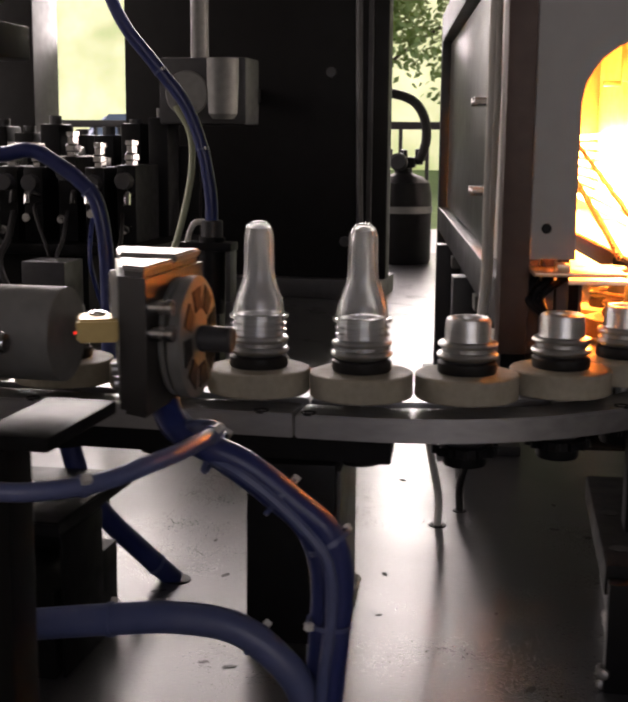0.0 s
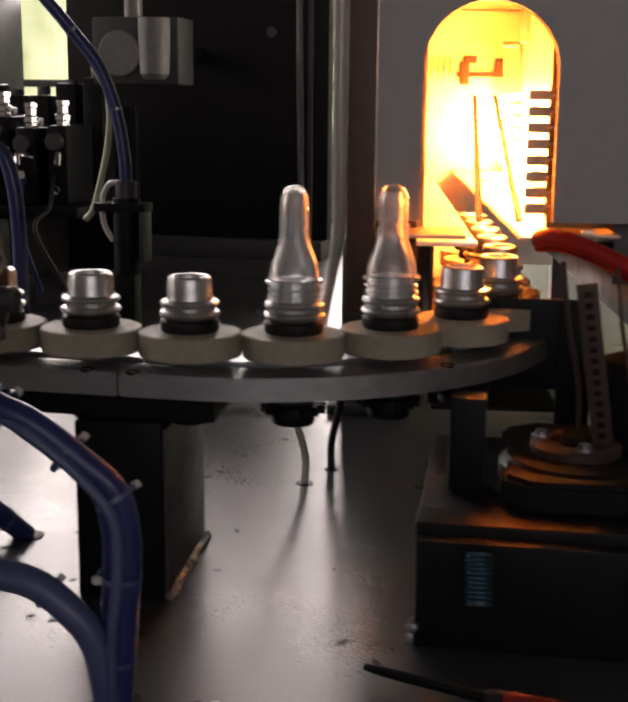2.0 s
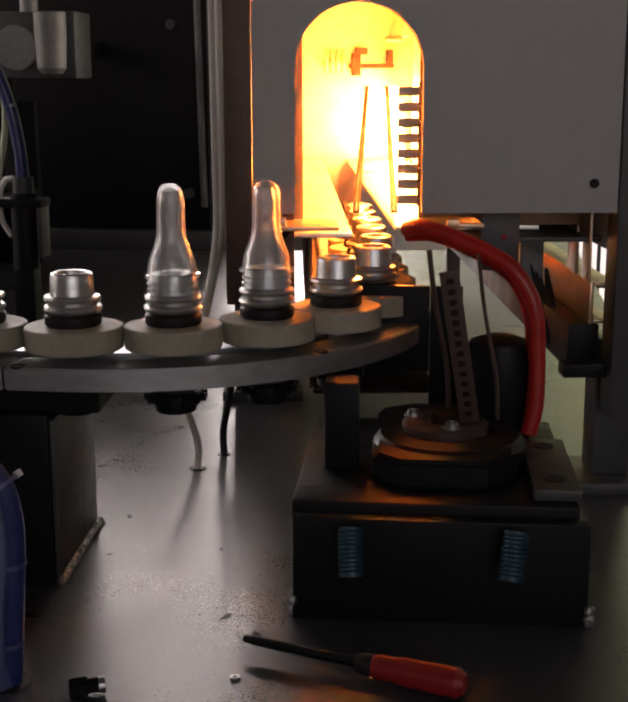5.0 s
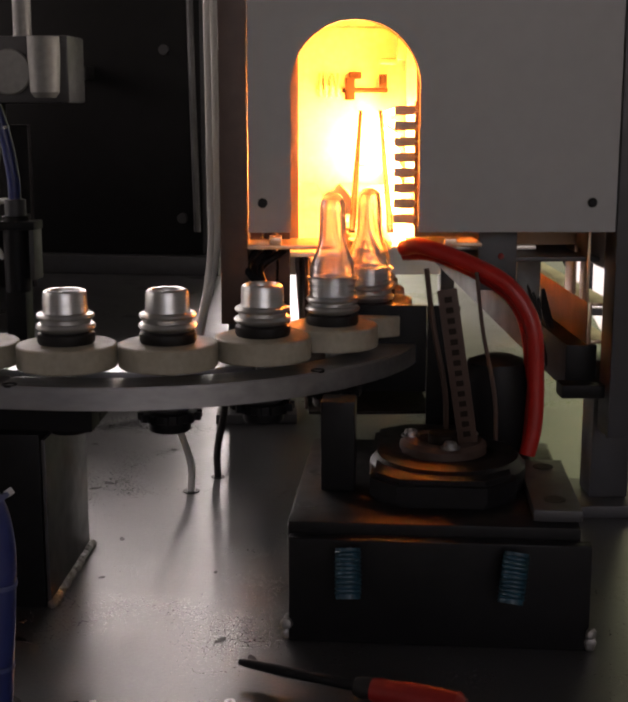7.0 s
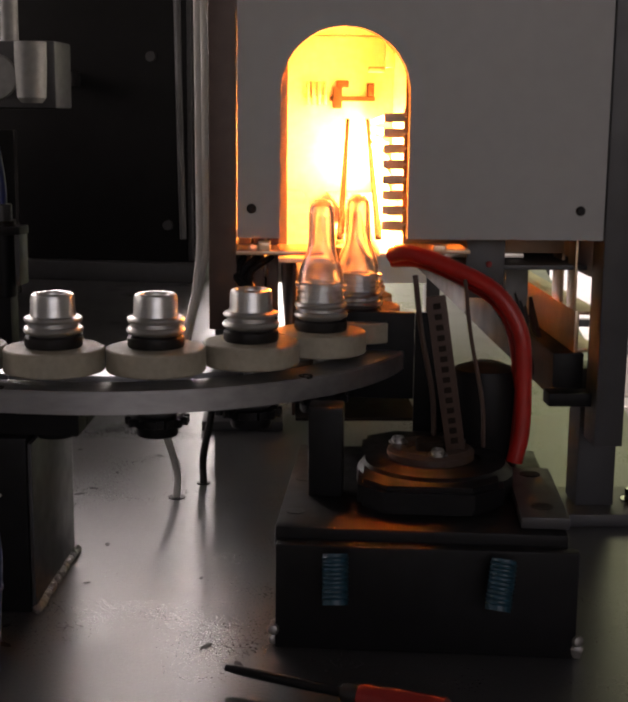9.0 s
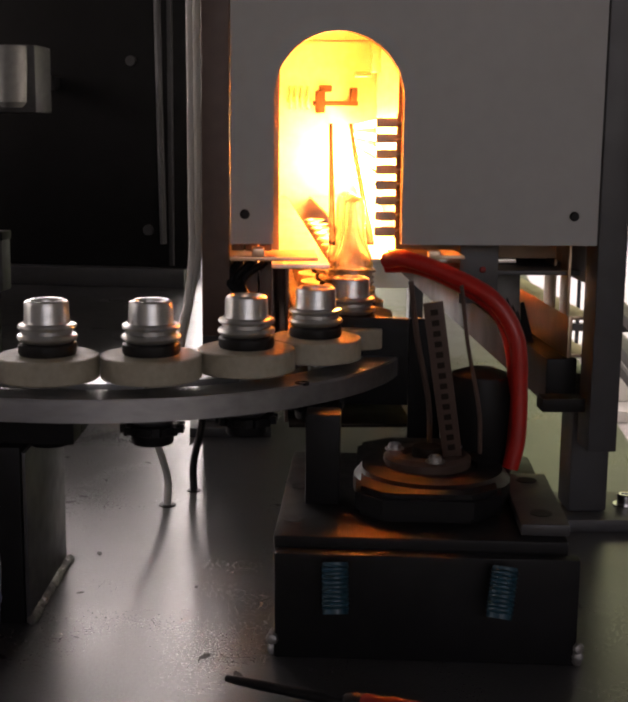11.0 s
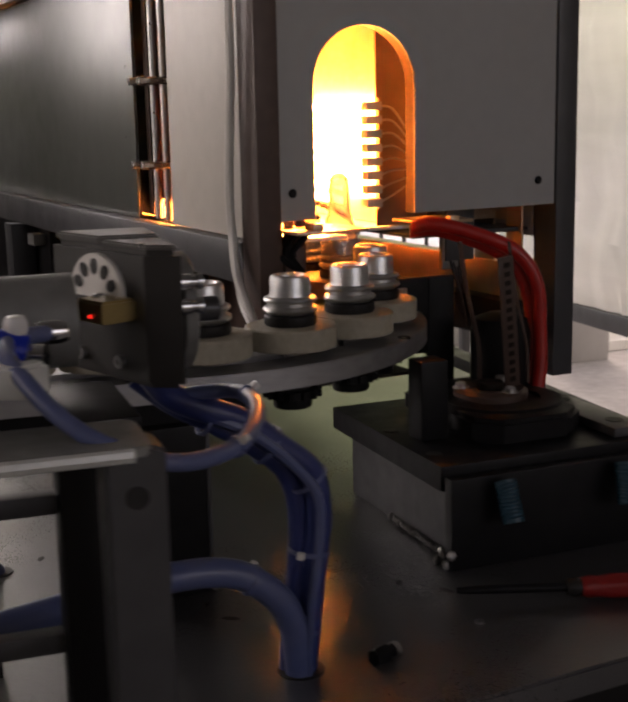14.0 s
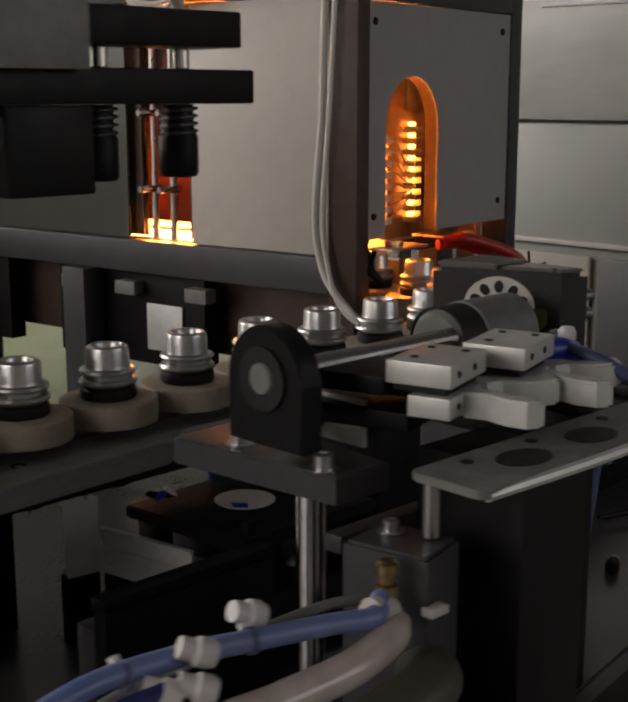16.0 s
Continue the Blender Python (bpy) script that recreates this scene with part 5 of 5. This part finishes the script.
    part("pale_hose", tube([(-0.318, -0.351, 1.044), (-0.334, -0.362, 1.045), (-0.37, -0.369, 1.043), (-0.415, -0.368, 1.042), (-0.47, -0.365, 1.04), (-0.54, -0.362, 1.01), (-0.59, -0.357, 0.96), (-0.60, -0.355, 0.90)], 0.0095, 16), "clear_hose", e)
    part("dark_hose", tube([(-0.296, -0.352, 1.010), (-0.312, -0.374, 1.020), (-0.338, -0.388, 1.025), (-0.39, -0.392, 1.020), (-0.46, -0.390, 1.0), (-0.53, -0.38, 0.96), (-0.57, -0.375, 0.88)], 0.0155, 16), "olive_hose", e)
    part("dark_hose", tube([(-0.318, -0.340, 1.055), (-0.35, -0.330, 1.058), (-0.42, -0.322, 1.052), (-0.50, -0.318, 1.04), (-0.56, -0.318, 0.99), (-0.58, -0.318, 0.90)], 0.003, 10), "grey", e)
    part("blue_stub", tube([(-0.47, -0.352, 1.062), (-0.50, -0.348, 1.058), (-0.53, -0.345, 1.045)], 0.004, 10), "blue_hose", e)
    ties(e, [(-0.41, -0.341, 1.062, 0.006, (1, -0.1, 0)), (-0.48, -0.335, 1.0655, 0.006, (1, 0, 0)), (-0.45, -0.368, 1.036, 0.011, (1, 0, 0))])
    for x, y, z in ((-0.405, -0.333, 1.072), (-0.446, -0.345, 1.070), (-0.456, -0.357, 1.060), (-0.470, -0.35, 1.060)):
        part("tee_fitting", lathe([(0, -0.009), (0.006, -0.009), (0.0072, -0.006), (0.0072, 0.0), (0.0055, 0.002), (0.0055, 0.009), (0, 0.009)], 14, pose(x, y, z, 70, 0, 60 + 400 * x)), "tie", e, "white push fitting")
    h = thing("arched_hose", "thick dark blue hose arching down to the bed", "hose")
    part("hose", tube([(-0.72, 0.85, TZ), (-0.70, 0.83, 1.10), (-0.64, 0.80, 1.215), (-0.582, 0.8, 1.238), (-0.547, 0.8, 1.24), (-0.512, 0.8, 1.222), (-0.478, 0.8, 1.198), (-0.452, 0.8, 1.165), (-0.44, 0.8, 1.08), (-0.44, 0.8, TZ)], 0.011, 14), "blue_hose", h)
    ties(h, [(-0.465, 0.8, 1.184, 0.0112, (0.6, 0, -0.8))])
    g = thing("elbow_fitting", "bright blue elbow air fitting with a white cap beside the grippers", "fitting")
    part("body", tube([(-0.136, -0.281, 1.154), (-0.120, -0.292, 1.155), (-0.100, -0.298, 1.154), (-0.086, -0.300, 1.150)], 0.0088, 16, 5), "blue_plastic", g)
    part("release_cap", lathe([(0, 0), (0.0052, 0), (0.0060, 0.002), (0.0060, 0.006), (0.0045, 0.009), (0, 0.010)], 18, pose(-0.090, -0.298, 1.1592)), "tie", g, "white cap")
    part("end_ring", lathe([(0.0035, 0), (0.0065, 0), (0.0065, 0.007), (0.0035, 0.007)], 18, pose(-0.083, -0.302, 1.148, 0, 0, -25) @ along("x"), close=True), "chrome", g, "bright metal end ring")
    # cables through the table below the rail
    for x, y, z, x1, y1, m in ((0.106, 0.261, 1.04, 0.098, 0.20, "pale_tube"), (0.122, 0.312, 1.04, 0.135, 0.26, "rubber")):
        w = thing("sensor_cable", "thin sensor cable going down through the table", "cable")
        part("cable", tube([(x1, y1, z), (x1 + 0.003, y1 + 0.02, z - 0.05), (x, y, 0.93), (x, y, TZ)], 0.0038, 8), m, w)


# ---- what stands behind ----
def press():
    t = thing("press_frame", "large black painted press frame behind the conveyor", "press")
    part("front_plate", box(-0.83, -0.205, 1.90, 1.95, 0.945, 1.72, 0.004), "blackpaint", t)
    part("body", box(-0.78, -0.30, 1.9505, 2.05, TZ, 1.72, 0.004), "blackpaint", t)
    part("foot_plate", box(-0.86, -0.21, 1.86, 2.06, TZ, 0.9445, 0.003), "darkgrey", t)
    part("edge_bar", box(-0.250, -0.240, 1.885, 1.8995, 0.95, 1.72, 0.001), "darkgrey", t)
    part("conduit", tube([(-0.27, 1.885, 1.72), (-0.272, 1.885, 1.6), (-0.268, 1.885, 1.3), (-0.262, 1.885, 1.0)], 0.008, 8), "darkgrey", t)
    for x, z in ((-0.335, 1.41), (-0.30, 1.03)):
        part("bolt_head", cyl(0.012, 0, 0.008, 18, pose(x, 1.8995, z, 90)), "darkgrey", t)
    f = thing("gauge_box", "grey gauge box with a round dial and pale bowl", "gauge", pose(-0.03, 0, 0.013))
    part("case", box(-0.575, -0.395, 1.50, 1.60, 1.275, 1.405, 0.006), "darkgrey", f)
    part("back_rod", box(-0.50, -0.47, 1.60, 1.90, 1.33, 1.36, 0.002), "black", f)
    part("dial", lathe([(0, 0), (0.042, 0), (0.045, 0.004), (0.042, 0.008), (0, 0.008)], 32, pose(-0.515, 1.4995, 1.335, 90)), "grey", f, "round grey dial")
    part("bowl", lathe([(0, 1.285), (0.020, 1.285), (0.028, 1.295), (0.031, 1.36), (0.031, 1.40), (0, 1.40)], 28, pose(-0.432, 1.465, 0)), "grey", f, "pale filter bowl")
    part("top_pipe", cyl(0.018, 1.405, 1.55, 20, pose(-0.505, 1.55, 0)), "grey", f)
    c = thing("air_cylinder", "black air cylinder on a bracket fed by a blue hose", "cylinder")
    x, y = -0.312, 0.90
    part("body", cyl(0.020, 1.00, 1.115, 24, pose(x, y, 0)), "black", c)
    part("cap", cyl(0.016, 1.115, 1.140, 20, pose(x, y, 0)), "darkgrey", c)
    part("bracket", box(x - 0.045, x + 0.035, y - 0.02, y + 0.02, 1.095, 1.108, 0.002), "black", c)
    part("side_bar", box(x + 0.026, x + 0.033, y - 0.018, y + 0.018, 1.02, 1.095, 0.001), "darkgrey", c)
    part("stand", box(x - 0.016, x + 0.016, y - 0.016, y + 0.016, TZ, 1.00, 0.002), "black", c)
    part("elbow", tube([(x - 0.022, y, 1.05), (x - 0.036, y, 1.075), (x - 0.038, y, 1.11), (x - 0.028, y, 1.134), (x - 0.012, y, 1.138)], 0.0045, 10), "pale_tube", c)
    h = thing("feed_hose", "dark blue air hose coming down to the cylinder", "hose")
    part("hose", tube([(x, y, 1.14), (x - 0.002, y, 1.18), (x - 0.014, y, 1.245), (x - 0.04, y, 1.31), (x - 0.085, y - 0.01, 1.37), (x - 0.13, y - 0.02, 1.43), (x - 0.17, y - 0.02, 1.52)], 0.0095, 12), "blue_hose", h)
    ties(h, [(x - 0.014, y, 1.245, 0.0095, (-0.2, 0, 1)), (x - 0.075, y - 0.008, 1.357, 0.0095, (-0.6, 0, 1))])
    g = thing("green_tube", "pale yellow-green air tube hanging behind the cylinder", "tube")
    part("tube", tube([(-0.42, 1.0, 1.07), (-0.405, 1.0, 1.09), (-0.385, 1.0, 1.16), (-0.375, 1.0, 1.22), (-0.378, 1.0, 1.27), (-0.40, 1.0, 1.31)], 0.0055, 10), "green_tube", g)


def gas_bottle():
    t = thing("gas_bottle", "dark gas bottle with a valve and a black hose", "bottle")
    part("bottle", lathe([(0, TZ), (0.080, TZ), (0.085, TZ + 0.01), (0.085, 1.105), (0.078, 1.138), (0.055, 1.156), (0.032, 1.162), (0.026, 1.166), (0.026, 1.180), (0, 1.180)], 32, pose(-0.290, 2.75, 0)), "blackpaint", t)
    part("valve", box(-0.325, -0.255, 2.73, 2.77, 1.1803, 1.212, 0.006), "black", t)
    for x in (-0.336, -0.244):
        part("valve_ear", box(x - 0.011, x + 0.011, 2.735, 2.765, 1.190, 1.236, 0.004), "black", t)
    part("hose", tube([(-0.41, 2.72, 1.395), (-0.33, 2.72, 1.395), (-0.265, 2.72, 1.375), (-0.230, 2.72, 1.33), (-0.222, 2.73, 1.265), (-0.240, 2.74, 1.205)], 0.014, 10), "rubber", t)
    part("regulator", lathe([(0, 0), (0.022, 0), (0.026, 0.005), (0.026, 0.024), (0.020, 0.030), (0, 0.030)], 24, pose(-0.300, 2.7295, 1.198, 90)), "darkgrey", t, "dark round regulator")
    part("knob", lathe([(0, 0), (0.012, 0), (0.010, 0.02), (0, 0.022)], 12, pose(-0.290, 2.75, 1.2122)), "black", t)
    part("collar", lathe([(0.0855, 1.05), (0.0875, 1.05), (0.0875, 1.07), (0.0855, 1.07)], 32, pose(-0.290, 2.75, 0), close=True), "grey", t)
    for x, y, h in ((-0.11, 2.95, 0.34), (-0.065, 2.82, 0.40)):
        s = thing("stand_post", "dark post with a clamp behind the gas bottle", "post")
        part("post", box(x - 0.014, x + 0.014, y - 0.014, y + 0.014, TZ, TZ + h, 0.002), "black", s)
        part("clamp", box(x - 0.024, x + 0.024, y - 0.024, y + 0.024, TZ + h + 0.0005, TZ + h + 0.05, 0.004), "brown", s)


def valve_rack():
    """The crowded valve island on the far side of the bed."""
    rnd = random.Random(11)
    t = thing("valve_island", "dark rack of air valves with bright fittings", "valve rack")
    part("shelf", box(-1.10, -0.56, 1.30, 1.62, 1.04, 1.06, 0.003), "black", t)
    part("stand", box(-1.05, -0.70, 1.35, 1.58, TZ, 1.0395, 0.003), "blackpaint", t)
    part("back_plate", box(-1.12, -0.56, 1.62, 1.64, TZ, 1.245, 0.003), "blackpaint", t)
    for k in range(9):
        x = -1.09 + 0.059 * k
        h = rnd.uniform(1.262, 1.302)
        part("rear_valve", box(x - 0.022, x + 0.021, 1.53, 1.60, 1.0605, h, 0.004), "black", t)
        part("coil_cap", cyl(0.013, h + 0.0003, h + rnd.uniform(0.008, 0.02), 14, pose(x, 1.56, 0)), "darkgrey", t)
    for k in range(8):
        x = -1.05 + 0.062 * k + rnd.uniform(-0.006, 0.006)
        z = 1.0605
        h = rnd.uniform(0.135, 0.165)
        y = 1.36 + rnd.uniform(-0.02, 0.012)
        v = part("valve", box(x - 0.02, x + 0.02, y, y + 0.13, z, z + h, 0.005), "black", t)
        part("solenoid", cyl(0.016, 0, 0.022, 16, pose(x, y, z + h - 0.03, 90)), "darkgrey", v, matrix=Matrix())
        part("fitting", lathe([(0, 0), (0.013, 0), (0.013, 0.008), (0.016, 0.010), (0.016, 0.020), (0.011, 0.023), (0.011, 0.036), (0.014, 0.038), (0.014, 0.046), (0, 0.046)], 6, pose(x, y + 0.03, z + h)), "chrome", v, matrix=Matrix())
        if k % 3 != 1:
            part("union", lathe([(0, 0), (0.010, 0), (0.012, 0.004), (0.012, 0.016), (0, 0.018)], 12, pose(x - 0.012, y + 0.085, z + h)), "steel", v, matrix=Matrix())
        part("plug", cyl(0.009, 0, 0.02, 12, pose(x + rnd.uniform(-0.008, 0.008), y, z + rnd.uniform(0.02, 0.06), 90)), "chrome", v, matrix=Matrix())
        bend = rnd.uniform(-0.02, 0.02)
        part("elbow", tube([(x + 0.012, y, z + 0.09), (x + 0.012 + bend, y - 0.025, z + 0.095), (x + 0.014 + bend, y - 0.035, z + 0.075)], 0.0065, 10, 5), rnd.choice(["chrome", "rubber"]), v, matrix=Matrix())
    for k in range(9):
        x = -1.08 + 0.056 * k
        q = rnd.uniform(-0.05, 0.06)
        part("tube", tube([(x, 1.36, 1.13 + 0.3 * q), (x + 0.02, 1.29, 1.10 + q), (x + 0.05 + q, 1.25, 1.02), (x + 0.06, 1.28, TZ)], rnd.uniform(0.0035, 0.007), 8, 5), rnd.choice(["blue_hose", "rubber", "rubber", "green_tube", "darkgrey"]), t)
    for k, (x, y) in enumerate(((-1.0, 0.9), (-0.82, 1.02), (-0.66, 1.12))):
        c = thing("clamp_block", "black clamp block with bright bolts on the bed", "clamp", pose(x, y, TZ), group="clamp blocks on the bed")
        part("base", box(-0.07, 0.07, -0.05, 0.05, 0, 0.05, 0.003), "black", c)
        part("upper", box(-0.05, 0.03, -0.04, 0.04, 0.0505, 0.11 + 0.02 * k, 0.003), "darkgrey", c)
        for q in (-0.055, 0.055):
            part("bolt", bolt(0.008, 0.012, pose(q, 0, 0.0502)), "chrome", c)
    c = thing("press_column", "dark press column in front of the windows", "column", pose(-2.12, 3.95, 0))
    part("column", box(-0.16, 0.16, -0.12, 0.12, 0, 2.6, 0.006), "blackpaint", c)
    part("collar", box(-0.18, 0.18, -0.14, 0.14, 0.4, 0.8, 0.006), "blackpaint", c)


def guard():
    """The machine guard and the sheeted wall beside it."""
    t = thing("plastic_sheet", "milky crinkled plastic sheet hung beside the machine", "sheet")
    bm = bmesh.new()
    rnd = random.Random(3)
    ny, nz = 44, 20
    grid = [[bm.verts.new((1.95 + 0.016 * math.sin(2.1 * n + k * 0.12) + 0.01 * math.sin(0.3 * k + 0.9 * n) + rnd.uniform(-0.012, 0.012), 1.95 + 1.6 * k / ny, 0.62 + 2.2 * n / nz)) for n in range(nz + 1)] for k in range(ny + 1)]
    for k in range(ny):
        for n in range(nz):
            bm.faces.new((grid[k][n], grid[k + 1][n], grid[k + 1][n + 1], grid[k][n + 1]))
    r = bmesh.ops.extrude_face_region(bm, geom=bm.faces[:])
    bmesh.ops.translate(bm, vec=(0.004, 0, 0), verts=[v for v in r["geom"] if isinstance(v, bmesh.types.BMVert)])
    part("sheet", bm, "film", t)
    part("hem_bar", box(1.94, 1.98, 1.95, 3.55, 0.56, 0.62, 0.004), "frame", t)
    for y in (1.95, 3.51):
        part("post", box(1.985, 2.02, y, y + 0.04, 0, 2.85, 0.003), "frame", t)
    g = thing("guard_frame", "dark aluminium guard frame with a bright edge beside the bed", "guard")
    part("lower_beam", box(0.86, 0.90, -0.6, 3.2, 0.62, 0.70, 0.003), "frame", g)
    part("bright_strip", box(0.855, 0.8595, -0.6, 3.2, 0.655, 0.668, 0.001), "steel", g)
    part("middle_beam", box(0.86, 0.90, -0.6, 3.2, 0.76, 0.79, 0.003), "blackpaint", g)
    for y in (-0.58, 3.15):
        part("post", box(0.86, 0.90, y, y + 0.04, 0, 0.62, 0.003), "frame", g)
        part("post", box(0.86, 0.90, y, y + 0.04, 0.70, 0.76, 0.001), "frame", g)
    c = thing("side_cabinet", "pale grey machine cabinet beyond the guard", "cabinet")
    part("case", box(1.35, 1.90, -0.35, 1.20, 0.0, 1.265, 0.006), "screen", c)
    part("top_lip", box(1.335, 1.3495, -0.35, 1.20, 1.02, 1.030, 0.002), "pale_tube", c)
    part("door", box(1.342, 1.3495, -0.30, 0.60, 0.10, 1.0, 0.003), "frame", c, "dark cabinet door")
    part("door", box(1.342, 1.3495, 0.62, 0.93, 0.78, 1.0, 0.003), "ovenside", c)
    part("door", box(1.342, 1.3495, 0.95, 1.19, 0.10, 1.0, 0.003), "frame", c, "dark cabinet door")
    part("handle", box(1.330, 1.3495, 0.86, 0.95, 1.175, 1.190, 0.003), "rubber", c)
    part("caption_bar", box(1.347, 1.3495, 0.90, 0.97, 1.145, 1.15, 0.0005), "rubber", c)
    part("caption_bar", box(1.347, 1.3495, 0.88, 0.95, 1.155, 1.16, 0.0005), "rubber", c)
    w = thing("wrapped_box", "pale grey box in plastic wrapping on the cabinet", "box")
    part("box_body", box(1.40, 1.86, 0.10, 0.95, 1.2655, 1.78, 0.03), "wrap", w)
    part("wrap_fold", box(1.395, 1.40, 0.14, 0.80, 1.50, 1.512, 0.002), "wrap", w)


# ---- loose things on the table ----
def loose():
    t = thing("screwdriver", "black-shanked screwdriver with a red handle on the table", "screwdriver", pose(0.231, -0.128, TZ + 0.0105, 0, 0, -17))
    part("shank", lathe([(0, 0), (0.0022, 0.0), (0.003, 0.008), (0.0034, 0.03), (0.0034, 0.085), (0, 0.085)], 14, along("x")), "black", t)
    part("collar", lathe([(0, 0.083), (0.006, 0.083), (0.0075, 0.089), (0.006, 0.095), (0, 0.095)], 18, along("x")), "rubber", t)
    bm = lathe([(0, 0.094), (0.007, 0.094), (0.0085, 0.100), (0.0078, 0.106), (0.0098, 0.116), (0.0102, 0.140), (0.0098, 0.150), (0.006, 0.155), (0, 0.155)], 36, along("x"))
    for v in bm.verts:
        if 0.112 < v.co.x < 0.145:
            q = 1 - 0.10 * (0.5 + 0.5 * math.cos(6 * math.atan2(v.co.z, v.co.y)))
            v.co.y, v.co.z = v.co.y * q, v.co.z * q
    part("handle", bm, "redplastic", t, "red ribbed plastic handle")
    n = thing("loose_fitting", "small dark steel fitting lying on the table", "fitting", pose(0.143, -0.2, TZ, 0, 0, 25))
    part("body", lathe([(0, -0.009), (0.006, -0.009), (0.0068, -0.007), (0.0068, 0.002), (0.005, 0.003), (0.005, 0.009), (0, 0.009)], 6, pose(0, 0, 0.0062) @ along("x")), "black", n)
    part("sleeve", lathe([(0, 0.009), (0.0052, 0.009), (0.0052, 0.013), (0, 0.013)], 18, pose(0, 0, 0.0062) @ along("x")), "steel", n)
    w = thing("washer", "small dark washer on the table", "washer", pose(0.232, -0.165, TZ))
    part("ring", lathe([(0.0015, 0), (0.0035, 0), (0.0035, 0.0015), (0.0015, 0.0015)], 16, close=True), "steel", w)


# ---- everything in its place ----
setting()
railing()
for k, (x, y, h) in enumerate(((-12, 44, 11), (-7, 40, 10), (1.5, 46, 12), (9, 42, 10), (15, 45, 11))):
    tree(x, y, h, k)
parked_car(4.6, 14.0, 8)
parked_car(7.9, 11.5, 20)
parked_car(-3.6, 11.0, 80)
table()
conveyor()
support_leg()
drive_unit()
red_sleeve()
oven()
oven_cable()
transfer_station()
trays()
pick_arm()
hoses()
press()
gas_bottle()
valve_rack()
guard()
loose()
first = spindle()
SPINDLES = {0: first}
for j in range(-14, 9):
    if j:
        SPINDLES[j] = copy_thing(first, pose(0, 0, 0))
PREFORMS = {0: preform()}
PREFORMS[1] = copy_thing(PREFORMS[0], pose(0, 0, 0))

# the chain's dwell positions, in pitches, and one step of two pitches
STEP = ((0.0, 0.0), (0.06, 0.19), (0.16, 0.50), (0.26, 1.12), (0.36, 1.54), (0.46, 1.95), (0.52, 2.0))


def travel():
    rows = [(0.0, 0.0)]
    for n, t0 in enumerate((0.84, 5.34, 9.84, 14.34)):
        last = 1.0 if n < 3 else 0.815
        rows += [(t0 + dt, 2 * n + d * last) for dt, d in STEP]
    rows.append((16.0, rows[-1][1]))
    return rows


def motions():
    rows = travel()
    for j, ob in [*SPINDLES.items(), *PREFORMS.items()]:
        path = []
        for t, d in rows:
            x, y, h = chain((j + d) * P)
            path.append((t, pose(x, y, 0, 0, 0, math.degrees(h))))
        walk(ob, path)


motions()
